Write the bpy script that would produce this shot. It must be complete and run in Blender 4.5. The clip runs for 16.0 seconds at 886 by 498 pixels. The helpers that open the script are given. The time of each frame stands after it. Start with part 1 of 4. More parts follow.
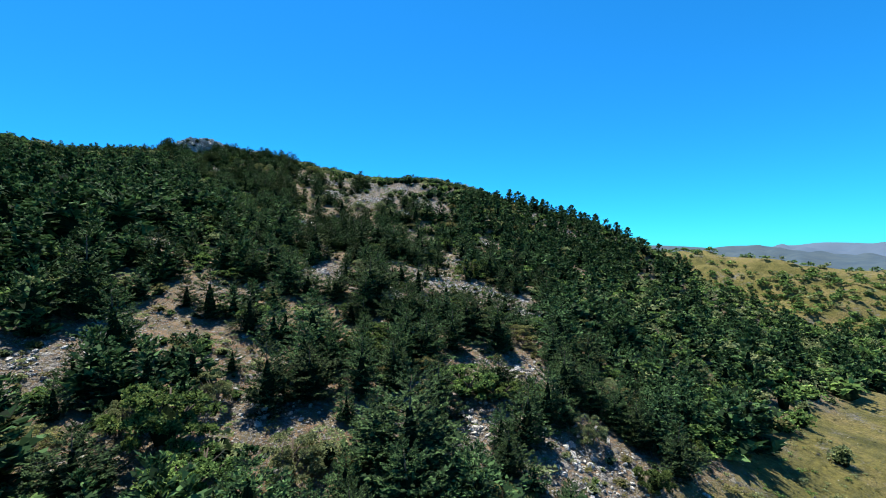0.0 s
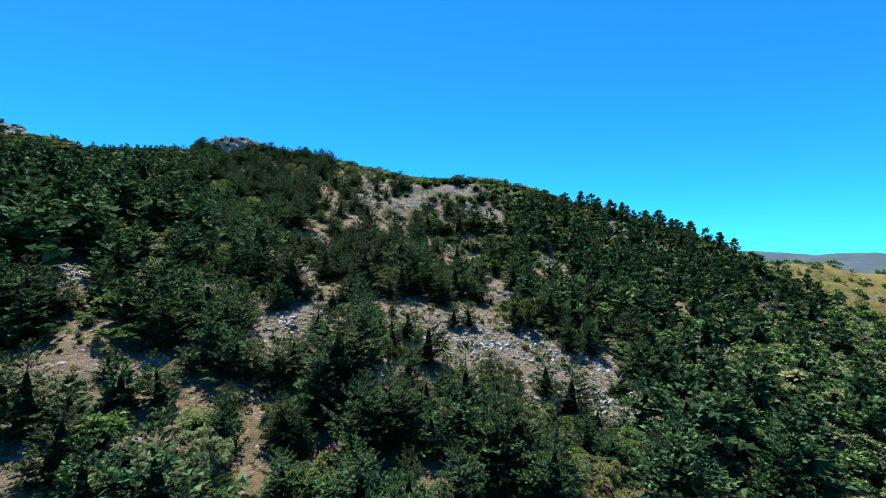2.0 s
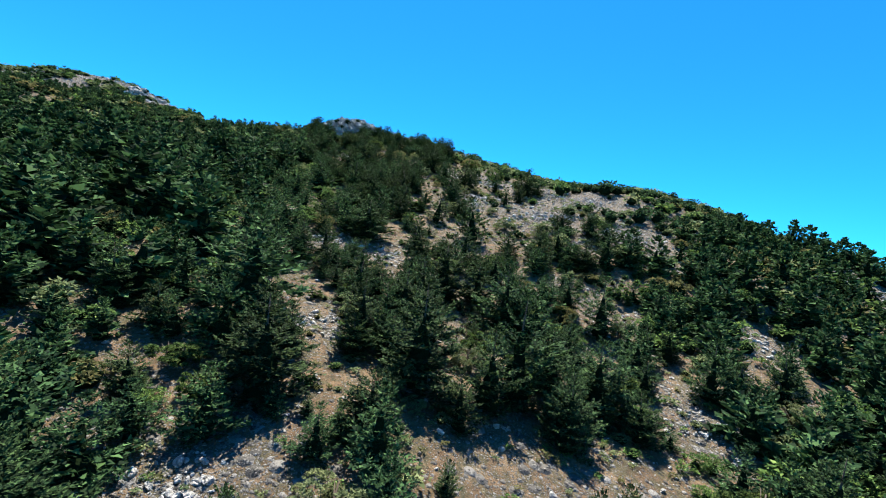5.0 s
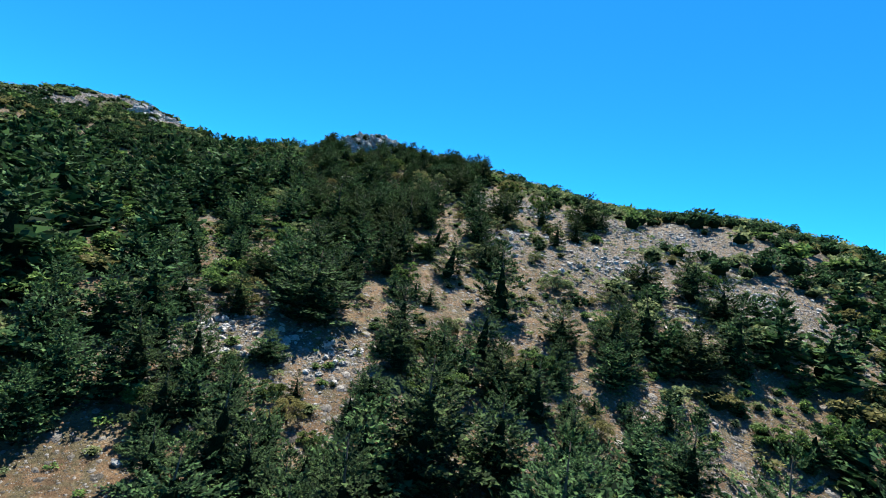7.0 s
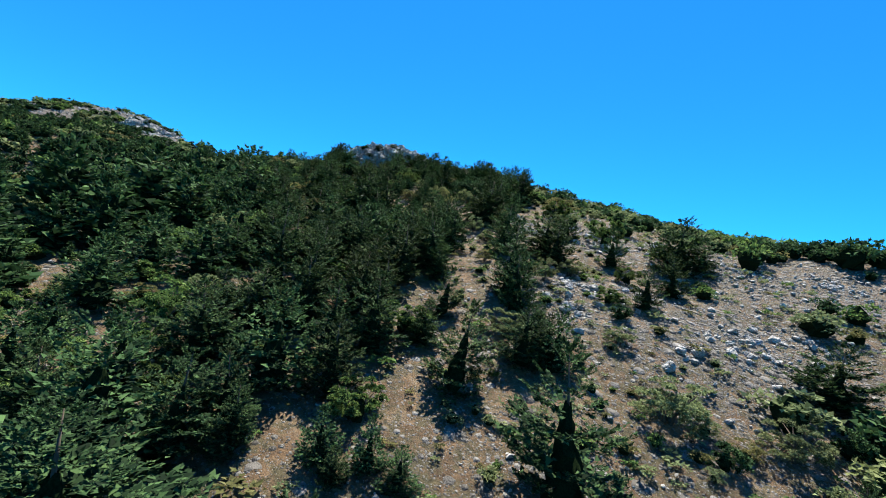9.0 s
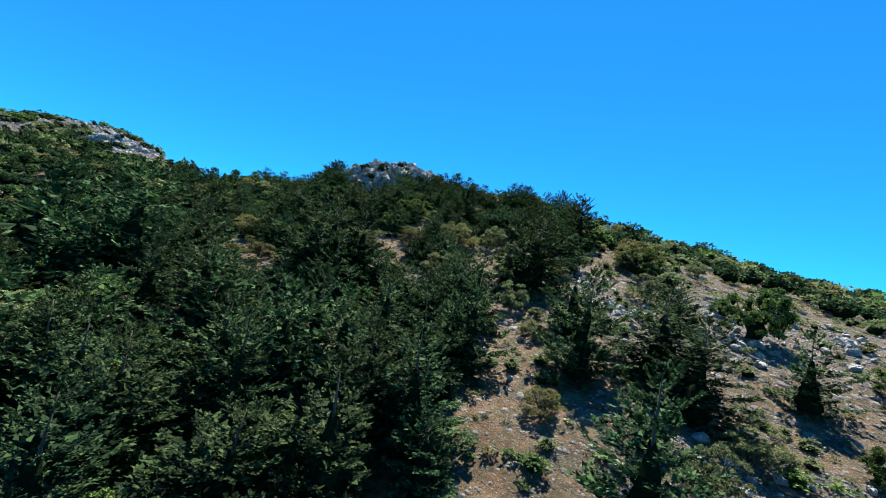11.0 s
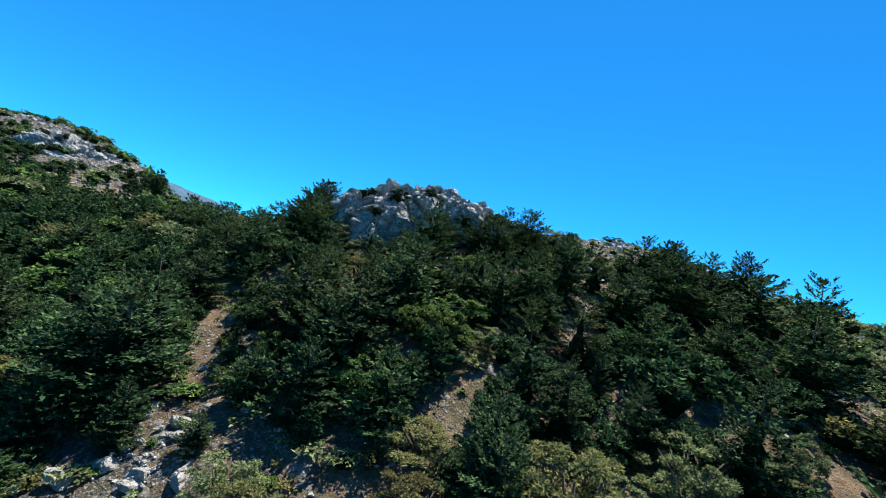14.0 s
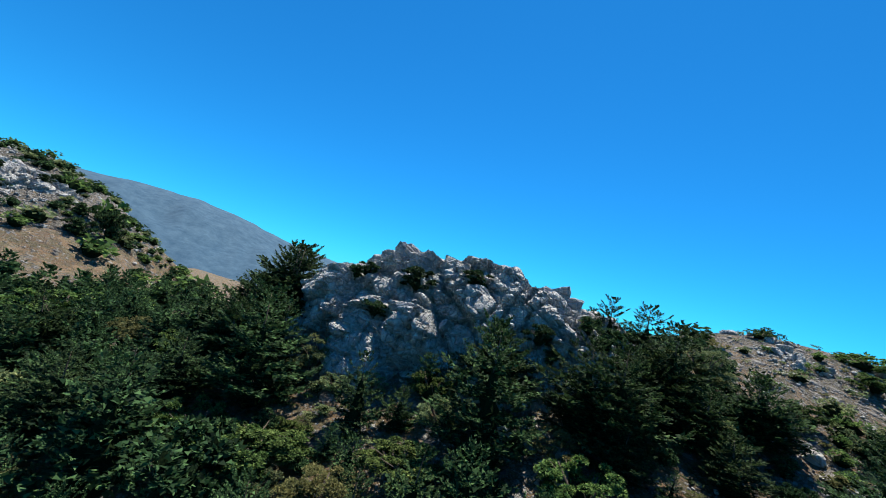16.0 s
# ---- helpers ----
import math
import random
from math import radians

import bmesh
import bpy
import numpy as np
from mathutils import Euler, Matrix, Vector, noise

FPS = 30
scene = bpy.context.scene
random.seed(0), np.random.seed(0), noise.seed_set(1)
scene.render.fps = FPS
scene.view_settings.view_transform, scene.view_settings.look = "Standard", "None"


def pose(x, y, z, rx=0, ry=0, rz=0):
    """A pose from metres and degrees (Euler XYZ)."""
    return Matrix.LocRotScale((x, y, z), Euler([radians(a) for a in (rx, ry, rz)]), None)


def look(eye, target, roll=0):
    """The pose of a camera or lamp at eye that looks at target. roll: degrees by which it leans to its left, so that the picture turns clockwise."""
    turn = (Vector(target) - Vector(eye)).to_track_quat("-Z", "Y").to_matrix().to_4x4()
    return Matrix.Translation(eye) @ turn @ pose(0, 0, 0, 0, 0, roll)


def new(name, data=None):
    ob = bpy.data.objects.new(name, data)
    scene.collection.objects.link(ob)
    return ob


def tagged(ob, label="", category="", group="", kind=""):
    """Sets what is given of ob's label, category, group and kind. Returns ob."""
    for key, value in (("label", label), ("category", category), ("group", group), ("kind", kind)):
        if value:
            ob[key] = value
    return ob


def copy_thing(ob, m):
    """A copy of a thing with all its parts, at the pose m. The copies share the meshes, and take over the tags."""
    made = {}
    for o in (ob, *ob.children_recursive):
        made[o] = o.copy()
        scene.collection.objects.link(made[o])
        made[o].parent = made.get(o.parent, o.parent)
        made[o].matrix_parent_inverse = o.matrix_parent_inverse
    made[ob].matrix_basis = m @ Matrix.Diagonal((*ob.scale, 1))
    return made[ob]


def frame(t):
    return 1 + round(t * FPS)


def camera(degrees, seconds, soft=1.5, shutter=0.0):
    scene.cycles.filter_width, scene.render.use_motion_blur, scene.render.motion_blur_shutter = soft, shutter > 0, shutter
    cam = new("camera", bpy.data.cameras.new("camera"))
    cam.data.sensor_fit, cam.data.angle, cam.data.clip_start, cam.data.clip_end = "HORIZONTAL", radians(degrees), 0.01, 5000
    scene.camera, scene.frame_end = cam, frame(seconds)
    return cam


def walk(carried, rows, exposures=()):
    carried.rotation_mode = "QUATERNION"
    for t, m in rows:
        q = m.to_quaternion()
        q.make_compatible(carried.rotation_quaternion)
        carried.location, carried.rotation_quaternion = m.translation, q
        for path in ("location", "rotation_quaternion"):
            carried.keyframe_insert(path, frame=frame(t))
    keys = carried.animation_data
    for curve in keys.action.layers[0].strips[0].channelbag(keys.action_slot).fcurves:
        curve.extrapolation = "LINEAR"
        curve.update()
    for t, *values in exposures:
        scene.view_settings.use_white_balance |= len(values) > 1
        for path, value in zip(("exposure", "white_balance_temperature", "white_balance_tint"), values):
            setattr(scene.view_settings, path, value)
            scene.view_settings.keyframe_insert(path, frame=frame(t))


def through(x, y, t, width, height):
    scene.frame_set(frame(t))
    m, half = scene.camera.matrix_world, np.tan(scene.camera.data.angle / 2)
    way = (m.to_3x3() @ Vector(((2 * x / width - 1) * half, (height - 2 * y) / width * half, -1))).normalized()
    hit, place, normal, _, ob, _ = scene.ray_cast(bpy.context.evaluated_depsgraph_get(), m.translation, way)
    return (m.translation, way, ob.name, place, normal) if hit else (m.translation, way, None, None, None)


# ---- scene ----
cam = camera(91.2, 16.0, soft=1.0)
PATH = [
    (0, (0.0, 0.0, -0.0), (-0.85, 19.98, 0.41), -1.28),
    (0.5, (0.66, 6.79, 1.16), (-0.26, 26.77, 1.25), -1.24),
    (1, (1.36, 13.46, 2.34), (0.14, 33.42, 2.36), -1.16),
    (1.5, (2.21, 19.82, 3.43), (-0.02, 39.69, 3.67), -1.02),
    (2, (2.72, 26.16, 4.88), (-1.13, 45.78, 5.32), -0.12),
    (2.5, (3.25, 32.28, 6.24), (-2.55, 51.4, 6.95), 1.30),
    (3, (3.75, 38.2, 7.64), (-3.82, 56.7, 8.49), 3.14),
    (5.5, (-7.16, 60.85, 11.43), (-16.54, 78.51, 11.4), 8.01),
    (6, (-9.14, 67.36, 12.96), (-19.11, 84.7, 13.1), 8.13),
    (6.5, (-11.56, 73.81, 14.74), (-22.14, 90.77, 15.16), 8.15),
    (7, (-14.13, 79.89, 16.44), (-25.27, 96.49, 17.1), 8.43),
    (7.5, (-16.87, 85.5, 18.03), (-28.51, 101.74, 18.84), 8.77),
    (8, (-19.68, 90.45, 19.51), (-31.71, 106.4, 20.3), 8.87),
    (10.5, (-36.66, 114.22, 25.54), (-50.04, 128.96, 27.42), 9.46),
    (11, (-40.94, 119.01, 28.15), (-54.6, 133.49, 30.07), 10.10),
    (11.5, (-45.17, 123.43, 30.53), (-59.06, 137.7, 32.34), 10.51),
    (12, (-49.1, 127.5, 32.49), (-63.18, 141.61, 34.18), 10.89),
    (12.5, (-53.29, 131.34, 34.76), (-67.68, 145.16, 36.23), 11.46),
    (13, (-57.56, 134.95, 36.84), (-72.32, 148.38, 38.21), 12.13),
    (13.5, (-61.87, 138.35, 38.63), (-76.91, 151.48, 39.91), 12.63),
    (14, (-66.09, 141.39, 40.19), (-81.27, 154.31, 41.81), 12.81),
    (14.5, (-70.27, 144.04, 41.9), (-85.5, 156.85, 43.89), 13.07),
    (15, (-74.39, 146.62, 43.87), (-89.72, 159.28, 46.05), 13.12),
    (15.5, (-78.31, 148.82, 45.54), (-93.84, 161.21, 47.82), 13.68),
    (16, (-82.18, 150.9, 47.29), (-97.96, 163.0, 49.38), 13.44),
]
walk(cam, [(t, look(eye, target, roll)) for t, eye, target, roll in PATH],
     exposures=[(0.0, 1.22), (3.0, 1.37), (5.5, 1.5), (8.0, 1.34), (10.5, 1.32), (13.5, 1.25), (15.0, 1.0), (16.0, 0.85)])

# ---- daylight: high late-summer sun ahead of the flight, deep blue sky ----
SUN_AZ, SUN_EL = 30.0, 67.0          # degrees to the left of +y, degrees up
world = bpy.data.worlds.new("sky")
scene.world = world
world.use_nodes = True
wn = world.node_tree.nodes
wl = world.node_tree.links
sky = wn.new("ShaderNodeTexSky")
sky.sky_type = "NISHITA"
sky.sun_disc = False
sky.sun_elevation, sky.sun_rotation = radians(SUN_EL), radians(-SUN_AZ)
sky.altitude, sky.air_density, sky.dust_density, sky.ozone_density = 1300, 1.0, 0.2, 6.0
tint = wn.new("ShaderNodeMix")
tint.data_type, tint.blend_type = "RGBA", "MULTIPLY"
tint.inputs[0].default_value = 1.0
tint.inputs[7].default_value = (0.12, 0.93, 1.36, 1)     # clear dry mountain air
wl.new(sky.outputs[0], tint.inputs[6])
wl.new(tint.outputs[2], wn["Background"].inputs["Color"])
wn["Background"].inputs["Strength"].default_value = 0.068
sun_data = bpy.data.lights.new("sun", "SUN")
sun_data.energy, sun_data.angle, sun_data.color = 5.0, radians(0.53), (1.0, 0.93, 0.80)
sun = new("sun", sun_data)
sun.matrix_world = look((0, 0, 300), (math.sin(radians(SUN_AZ)) * math.cos(radians(SUN_EL)), -math.cos(radians(SUN_AZ)) * math.cos(radians(SUN_EL)), 300 - math.sin(radians(SUN_EL))))

# ---- terrain ----
def vnoise(x, y, size, seed=0):
    """Smooth value noise, -1 to 1, with features of about size metres."""
    x, y = np.asarray(x, float) / size + 517.3 * (seed + 1), np.asarray(y, float) / size + 211.7 * (seed + 3)
    i, j = np.floor(x), np.floor(y)
    fx, fy = x - i, y - j
    fx, fy = fx * fx * (3 - 2 * fx), fy * fy * (3 - 2 * fy)

    def lattice(a, b):
        h = np.sin(a * 127.1 + b * 311.7 + seed * 74.7) * 43758.5453
        return (h - np.floor(h)) * 2 - 1

    low = lattice(i, j) * (1 - fx) + lattice(i + 1, j) * fx
    high = lattice(i, j + 1) * (1 - fx) + lattice(i + 1, j + 1) * fx
    return low * (1 - fy) + high * fy


def step(a, b, x):
    s = np.clip((np.asarray(x, float) - a) / (b - a), 0, 1)
    return s * s * (3 - 2 * s)


def softmin(a, b, k):
    h = np.clip(0.5 + 0.5 * (b - a) / k, 0, 1)
    return b * (1 - h) + a * h - k * h * (1 - h)


def mound(x, y, cx, cy, rx, ry, turn, height):
    c, s = math.cos(radians(turn)), math.sin(radians(turn))
    p, q = ((x - cx) * c + (y - cy) * s) / rx, (-(x - cx) * s + (y - cy) * c) / ry
    return height * np.exp(-(p * p + q * q))


def uphill(x, y):
    return -0.81 * x + 0.58 * y


def along(x, y):
    return 0.58 * x + 0.81 * y


def landform(x, y):
    """Broad swells and hollows of the mountainside, on a 42 m raster from (-257, 25); rows go uphill to the north."""
    swell = (
        (-0.0, -0.2, -0.4, 0.1, -0.5, -2.8, 0.4, -0.0, 0.0),
        (-0.1, -3.3, -9.1, -1.3, -1.6, -2.4, 2.9, 0.1, 1.0),
        (3.5, 16.0, -4.2, -8.5, -5.5, 2.5, -4.6, 3.9, -3.0),
        (5.0, 27.2, 13.9, -5.6, 1.4, -1.6, 4.6, 0.7, -6.4),
        (0.5, 0.9, -3.8, 0.8, 1.6, -1.3, 11.4, 2.7, 10.6),
        (-0.0, -0.1, -0.3, 0.9, 1.8, -2.8, -4.1, -0.8, 4.0),
    )
    z = np.zeros_like(x)
    for j, row in enumerate(swell):
        for i, h in enumerate(row):
            z = z + h * np.exp(-((x - (-257 + 42 * i)) ** 2 + (y - (25 + 42 * j)) ** 2) / 1600)
    return z


def ground_z(x, y):
    """Height of the bare ground."""
    x, y = np.asarray(x, float), np.asarray(y, float)
    u, v = uphill(x, y), along(x, y)
    slope = 0.39 * u - 24
    slope = -softmin(-slope, -(-28 + 0.03 * u), 6)               # valley floor
    crest = 46 - 0.42 * (u - 190)
    z = softmin(slope, crest, 8)
    z = z + landform(x, y) + mound(x, y, -93, 192, 10, 8, 60, 2.6) - mound(x, y, -159, 161, 8, 7, 0, 4)
    end = step(175, 290, v - 0.15 * u)
    far = -46 + mound(x, y, 180, 335, 85, 62, -34, 37) + mound(x, y, 300, 262, 90, 62, -34, 26) + mound(x, y, 70, 400, 90, 70, -20, 35)
    far = far + 5.0 * vnoise(x, y, 40, 5) + 3.6 * np.abs(vnoise(x, y, 15, 8)) + 5 * vnoise(x, y, 140, 9)
    z = z * (1 - end) + far * end
    deep = step(215, 420, u)
    z = z * (1 - deep) + (-60 + 10 * vnoise(x, y, 120, 6)) * deep
    r = np.hypot(x, y)
    z = z + step(700, 2500, r) * (20 * vnoise(x, y, 420, 7) - 10)
    return z + 1.3 * vnoise(x, y, 33, 1) + 0.6 * vnoise(x, y, 12, 2)


# ---- end terrain ----
# ---- materials ----
def material(name, rough=0.9):
    m = bpy.data.materials.new(name)
    m.use_nodes = True
    n = m.node_tree.nodes
    b = n["Principled BSDF"]
    b.inputs["Roughness"].default_value = rough
    b.inputs["Specular IOR Level"].default_value = 0.25
    return m, n, m.node_tree.links, b


def tex_noise(n, l, vec, scale, detail=6.0, rough=0.6):
    t = n.new("ShaderNodeTexNoise")
    t.inputs["Scale"].default_value, t.inputs["Detail"].default_value, t.inputs["Roughness"].default_value = scale, detail, rough
    l.new(vec, t.inputs["Vector"])
    return t.outputs["Fac"]


def ramp(n, l, fac, stops):
    r = n.new("ShaderNodeValToRGB")
    e = r.color_ramp.elements
    while len(e) < len(stops):
        e.new(0.5)
    for k, (p, c) in zip(e, stops):
        k.position, k.color = p, (*c, 1)
    l.new(fac, r.inputs["Fac"])
    return r.outputs["Color"]


def blend(n, l, fac, a, b, kind="MIX"):
    m = n.new("ShaderNodeMix")
    m.data_type, m.blend_type = "RGBA", kind
    for socket, value in ((m.inputs[0], fac), (m.inputs[6], a), (m.inputs[7], b)):
        if isinstance(value, (int, float)):
            socket.default_value = value
        elif isinstance(value, tuple):
            socket.default_value = (*value, 1)
        else:
            l.new(value, socket)
    return m.outputs[2]


def relief(n, l, b, fac, strength, distance):
    bump = n.new("ShaderNodeBump")
    bump.inputs["Strength"].default_value, bump.inputs["Distance"].default_value = strength, distance
    l.new(fac, bump.inputs["Height"])
    l.new(bump.outputs[0], b.inputs["Normal"])


def place_of(n):
    return n.new("ShaderNodeNewGeometry").outputs["Position"]


def cells(n, l, vec, scale):
    """Pebbles of a broken bed: how far from each one's middle, and a tone for each."""
    t = n.new("ShaderNodeTexVoronoi")
    t.inputs["Scale"].default_value = scale
    l.new(vec, t.inputs["Vector"])
    bw = n.new("ShaderNodeSeparateColor")
    l.new(t.outputs["Color"], bw.inputs[0])
    return t.outputs["Distance"], bw.outputs[0], bw.outputs[1]


def times(n, l, a, b, kind="MULTIPLY"):
    m = n.new("ShaderNodeMath")
    m.operation = kind
    for socket, value in zip(m.inputs, (a, b)):
        if isinstance(value, (int, float)):
            socket.default_value = value
        else:
            l.new(value, socket)
    return m.outputs[0]


def soil_material():
    m, n, l, b = material("dry_soil_and_rubble", 0.95)
    p = place_of(n)
    big, mid, fine = tex_noise(n, l, p, 0.06, 5), tex_noise(n, l, p, 0.5, 8, 0.75), tex_noise(n, l, p, 3.5, 6, 0.7)
    earth = ramp(n, l, mid, [(0.32, (0.055, 0.037, 0.022)), (0.46, (0.135, 0.086, 0.05)), (0.56, (0.205, 0.137, 0.08)), (0.68, (0.23, 0.195, 0.145))])
    grass = ramp(n, l, fine, [(0.35, (0.0443, 0.0417, 0.0234)), (0.65, (0.14, 0.118, 0.0677))])
    c = blend(n, l, ramp(n, l, tex_noise(n, l, p, 0.8, 8, 0.8), [(0.46, (0, 0, 0)), (0.54, (1, 1, 1))]), earth, grass)
    rubble = n.new("ShaderNodeAttribute")
    rubble.attribute_name = "rubble"
    stones = None
    for scale, cover in ((1.1, 0.42), (2.6, 0.6), (6.0, 0.85), (13.0, 1.0)):
        far, tone, lot = cells(n, l, p, scale)
        grey = ramp(n, l, tone, [(0.0, (0.0588, 0.0563, 0.0521)), (0.5, (0.13, 0.124, 0.116)), (1.0, (0.26, 0.256, 0.248))])
        # a cell holds a stone by its lot, oftener on broken ground
        chance = times(n, l, times(n, l, rubble.outputs["Fac"], 0.5), times(n, l, times(n, l, big, big), cover), "ADD")
        here = times(n, l, times(n, l, lot, chance, "LESS_THAN"), times(n, l, far, 0.46, "LESS_THAN"))
        c = blend(n, l, here, c, grey)
        lump = times(n, l, here, times(n, l, 0.5, far, "SUBTRACT"))
        lump = times(n, l, lump, 1.0 / scale)
        stones = lump if stones is None else times(n, l, stones, lump, "ADD")
    # open meadow and the far downs carry dry grass
    turf = n.new("ShaderNodeAttribute")
    turf.attribute_name = "turf"
    meadow = ramp(n, l, tex_noise(n, l, p, 0.11, 8, 0.7), [(0.33, (0.0573, 0.0599, 0.0156)), (0.48, (0.12, 0.112, 0.0312)), (0.66, (0.172, 0.14, 0.0625))])
    tuft = ramp(n, l, tex_noise(n, l, p, 1.6, 5, 0.7), [(0.4, (0.55, 0.58, 0.5)), (0.62, (1.15, 1.1, 1.0))])
    meadow = blend(n, l, 1.0, meadow, tuft, "MULTIPLY")
    ledge = ramp(n, l, fine, [(0.3, (0.0625, 0.0625, 0.0573)), (0.5, (0.114, 0.112, 0.104)), (0.75, (0.218, 0.213, 0.203))])
    meadow = blend(n, l, ramp(n, l, tex_noise(n, l, p, 0.06, 12, 0.88), [(0.55, (0, 0, 0)), (0.61, (1, 1, 1))]), meadow, ledge)
    c = blend(n, l, turf.outputs["Fac"], c, meadow)
    l.new(c, b.inputs["Base Color"])
    height = times(n, l, times(n, l, tex_noise(n, l, p, 2.2, 9, 0.75), 0.35), times(n, l, stones, 1.6), "ADD")
    relief(n, l, b, height, 1.0, 1.0)
    return m


def limestone_material():
    m, n, l, b = material("grey_limestone", 0.88)
    p = place_of(n)
    grain = tex_noise(n, l, p, 2.4, 9, 0.7)
    stain = tex_noise(n, l, p, 0.35, 6, 0.6)
    c = ramp(n, l, grain, [(0.32, (0.22, 0.22, 0.217)), (0.46, (0.42, 0.417, 0.407)), (0.6, (0.58, 0.574, 0.56))])
    c = blend(n, l, ramp(n, l, stain, [(0.56, (0, 0, 0)), (0.72, (0.7, 0.7, 0.7))]), c, (0.161, 0.14, 0.105))
    # dark lichen in patches and thin cracks
    c = blend(n, l, ramp(n, l, tex_noise(n, l, p, 1.3, 10, 0.8), [(0.56, (0, 0, 0)), (0.64, (0.5, 0.5, 0.5))]), c, (0.112, 0.112, 0.102))
    crack = n.new("ShaderNodeTexVoronoi")
    crack.feature = "DISTANCE_TO_EDGE"
    crack.inputs["Scale"].default_value = 2.2
    l.new(p, crack.inputs["Vector"])
    c = blend(n, l, ramp(n, l, crack.outputs["Distance"], [(0.0, (0.5, 0.5, 0.5)), (0.04, (0, 0, 0))]), c, (0.093, 0.0899, 0.0868))
    l.new(c, b.inputs["Base Color"])
    relief(n, l, b, times(n, l, grain, ramp(n, l, crack.outputs["Distance"], [(0.0, (0.5, 0.5, 0.5)), (0.15, (1, 1, 1))])), 1.0, 0.6)
    return m


def leaf_material(name, dark, mid, light, through=0.25):
    """Foliage: a colour per tree, varied again from leaf to leaf."""
    m, n, l, b = material(name, 0.8)
    b.inputs["Specular IOR Level"].default_value = 0.08
    tree = n.new("ShaderNodeObjectInfo").outputs["Random"]
    leaf = n.new("ShaderNodeNewGeometry").outputs["Random Per Island"]
    c = ramp(n, l, leaf, [(0.0, dark), (0.6, mid), (1.0, light)])
    hue = n.new("ShaderNodeHueSaturation")
    for socket, lo, hi in (("Hue", 0.485, 0.515), ("Value", 0.75, 1.3)):
        mr = n.new("ShaderNodeMapRange")
        mr.inputs["To Min"].default_value, mr.inputs["To Max"].default_value = lo, hi
        l.new(tree, mr.inputs["Value"])
        l.new(mr.outputs[0], hue.inputs[socket])
    # stands differ from one another over a few metres
    patch = ramp(n, l, tex_noise(n, l, place_of(n), 0.3, 2), [(0.3, (0.72, 0.78, 0.8)), (0.7, (1.35, 1.25, 1.1))])
    c = blend(n, l, 1.0, c, patch, "MULTIPLY")
    l.new(c, hue.inputs["Color"])
    l.new(hue.outputs[0], b.inputs["Base Color"])
    tr = n.new("ShaderNodeBsdfTranslucent")
    l.new(hue.outputs[0], tr.inputs["Color"])
    mix = n.new("ShaderNodeMixShader")
    mix.inputs[0].default_value = through
    l.new(b.outputs[0], mix.inputs[1])
    l.new(tr.outputs[0], mix.inputs[2])
    l.new(mix.outputs[0], n["Material Output"].inputs["Surface"])
    return m


def bark_material():
    m, n, l, b = material("grey_brown_bark", 0.95)
    p = n.new("ShaderNodeTexCoord").outputs["Object"]
    g = tex_noise(n, l, p, 6, 7)
    l.new(ramp(n, l, g, [(0.3, (0.0372, 0.0279, 0.0217)), (0.7, (0.124, 0.102, 0.0806))]), b.inputs["Base Color"])
    relief(n, l, b, g, 0.7, 0.05)
    return m


# Near-black green that stands in for the shade deep inside the crowns.
def crown_shade_material():
    m, n, l, b = material("painted_crown_shade", 1.0)
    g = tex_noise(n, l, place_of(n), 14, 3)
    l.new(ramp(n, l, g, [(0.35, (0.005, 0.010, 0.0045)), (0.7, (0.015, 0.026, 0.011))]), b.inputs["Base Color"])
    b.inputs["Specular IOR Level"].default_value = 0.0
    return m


# Distant slopes: the haze of the air is mixed into the base colour.
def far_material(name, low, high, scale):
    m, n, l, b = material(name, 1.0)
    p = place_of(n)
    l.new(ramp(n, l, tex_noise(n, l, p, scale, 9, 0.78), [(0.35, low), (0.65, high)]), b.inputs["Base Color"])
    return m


SOIL, LIMESTONE, BARK, CROWN_SHADE = soil_material(), limestone_material(), bark_material(), crown_shade_material()
FIR = leaf_material("fir_needles", (0.006, 0.0135, 0.007), (0.0245, 0.051, 0.0215), (0.076, 0.135, 0.054), 0.24)
OAK = leaf_material("broadleaf_green", (0.021, 0.042, 0.013), (0.076, 0.13, 0.038), (0.175, 0.25, 0.08), 0.34)
OLIVE = leaf_material("grey_green_leaves", (0.058, 0.08, 0.038), (0.15, 0.19, 0.09), (0.27, 0.32, 0.17), 0.40)
RUSSET = leaf_material("dry_russet_leaves", (0.062, 0.07, 0.028), (0.142, 0.148, 0.06), (0.235, 0.23, 0.105), 0.40)
# blue air haze painted into the colours of the far ranges
HAZE_FAR = far_material("far_mountain_painted_haze", (0.022, 0.06, 0.105), (0.058, 0.112, 0.165), 0.02)
HAZE_PALE = far_material("distant_range_painted_haze", (0.0521, 0.0857, 0.135), (0.0677, 0.0991, 0.146), 0.003)


# ---- building blocks ----
def mesh_of(name, verts, faces, mat, smooth=False, inner=()):
    me = bpy.data.meshes.new(name)
    if isinstance(faces, np.ndarray):
        k = faces.shape[1]
        me.vertices.add(len(verts))
        me.vertices.foreach_set("co", np.asarray(verts, np.float32).ravel())
        me.loops.add(faces.size)
        me.loops.foreach_set("vertex_index", faces.astype(np.int32).ravel())
        me.polygons.add(len(faces))
        me.polygons.foreach_set("loop_start", np.arange(0, faces.size, k, dtype=np.int32))
        me.update(calc_edges=True)
    else:
        me.from_pydata(np.asarray(verts, float).tolist(), [], faces)
    me.materials.append(mat)
    # the inner faces get the painted shade colour
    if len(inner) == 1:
        me.materials.append(CROWN_SHADE)
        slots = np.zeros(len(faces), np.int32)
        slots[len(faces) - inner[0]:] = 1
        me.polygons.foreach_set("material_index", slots)
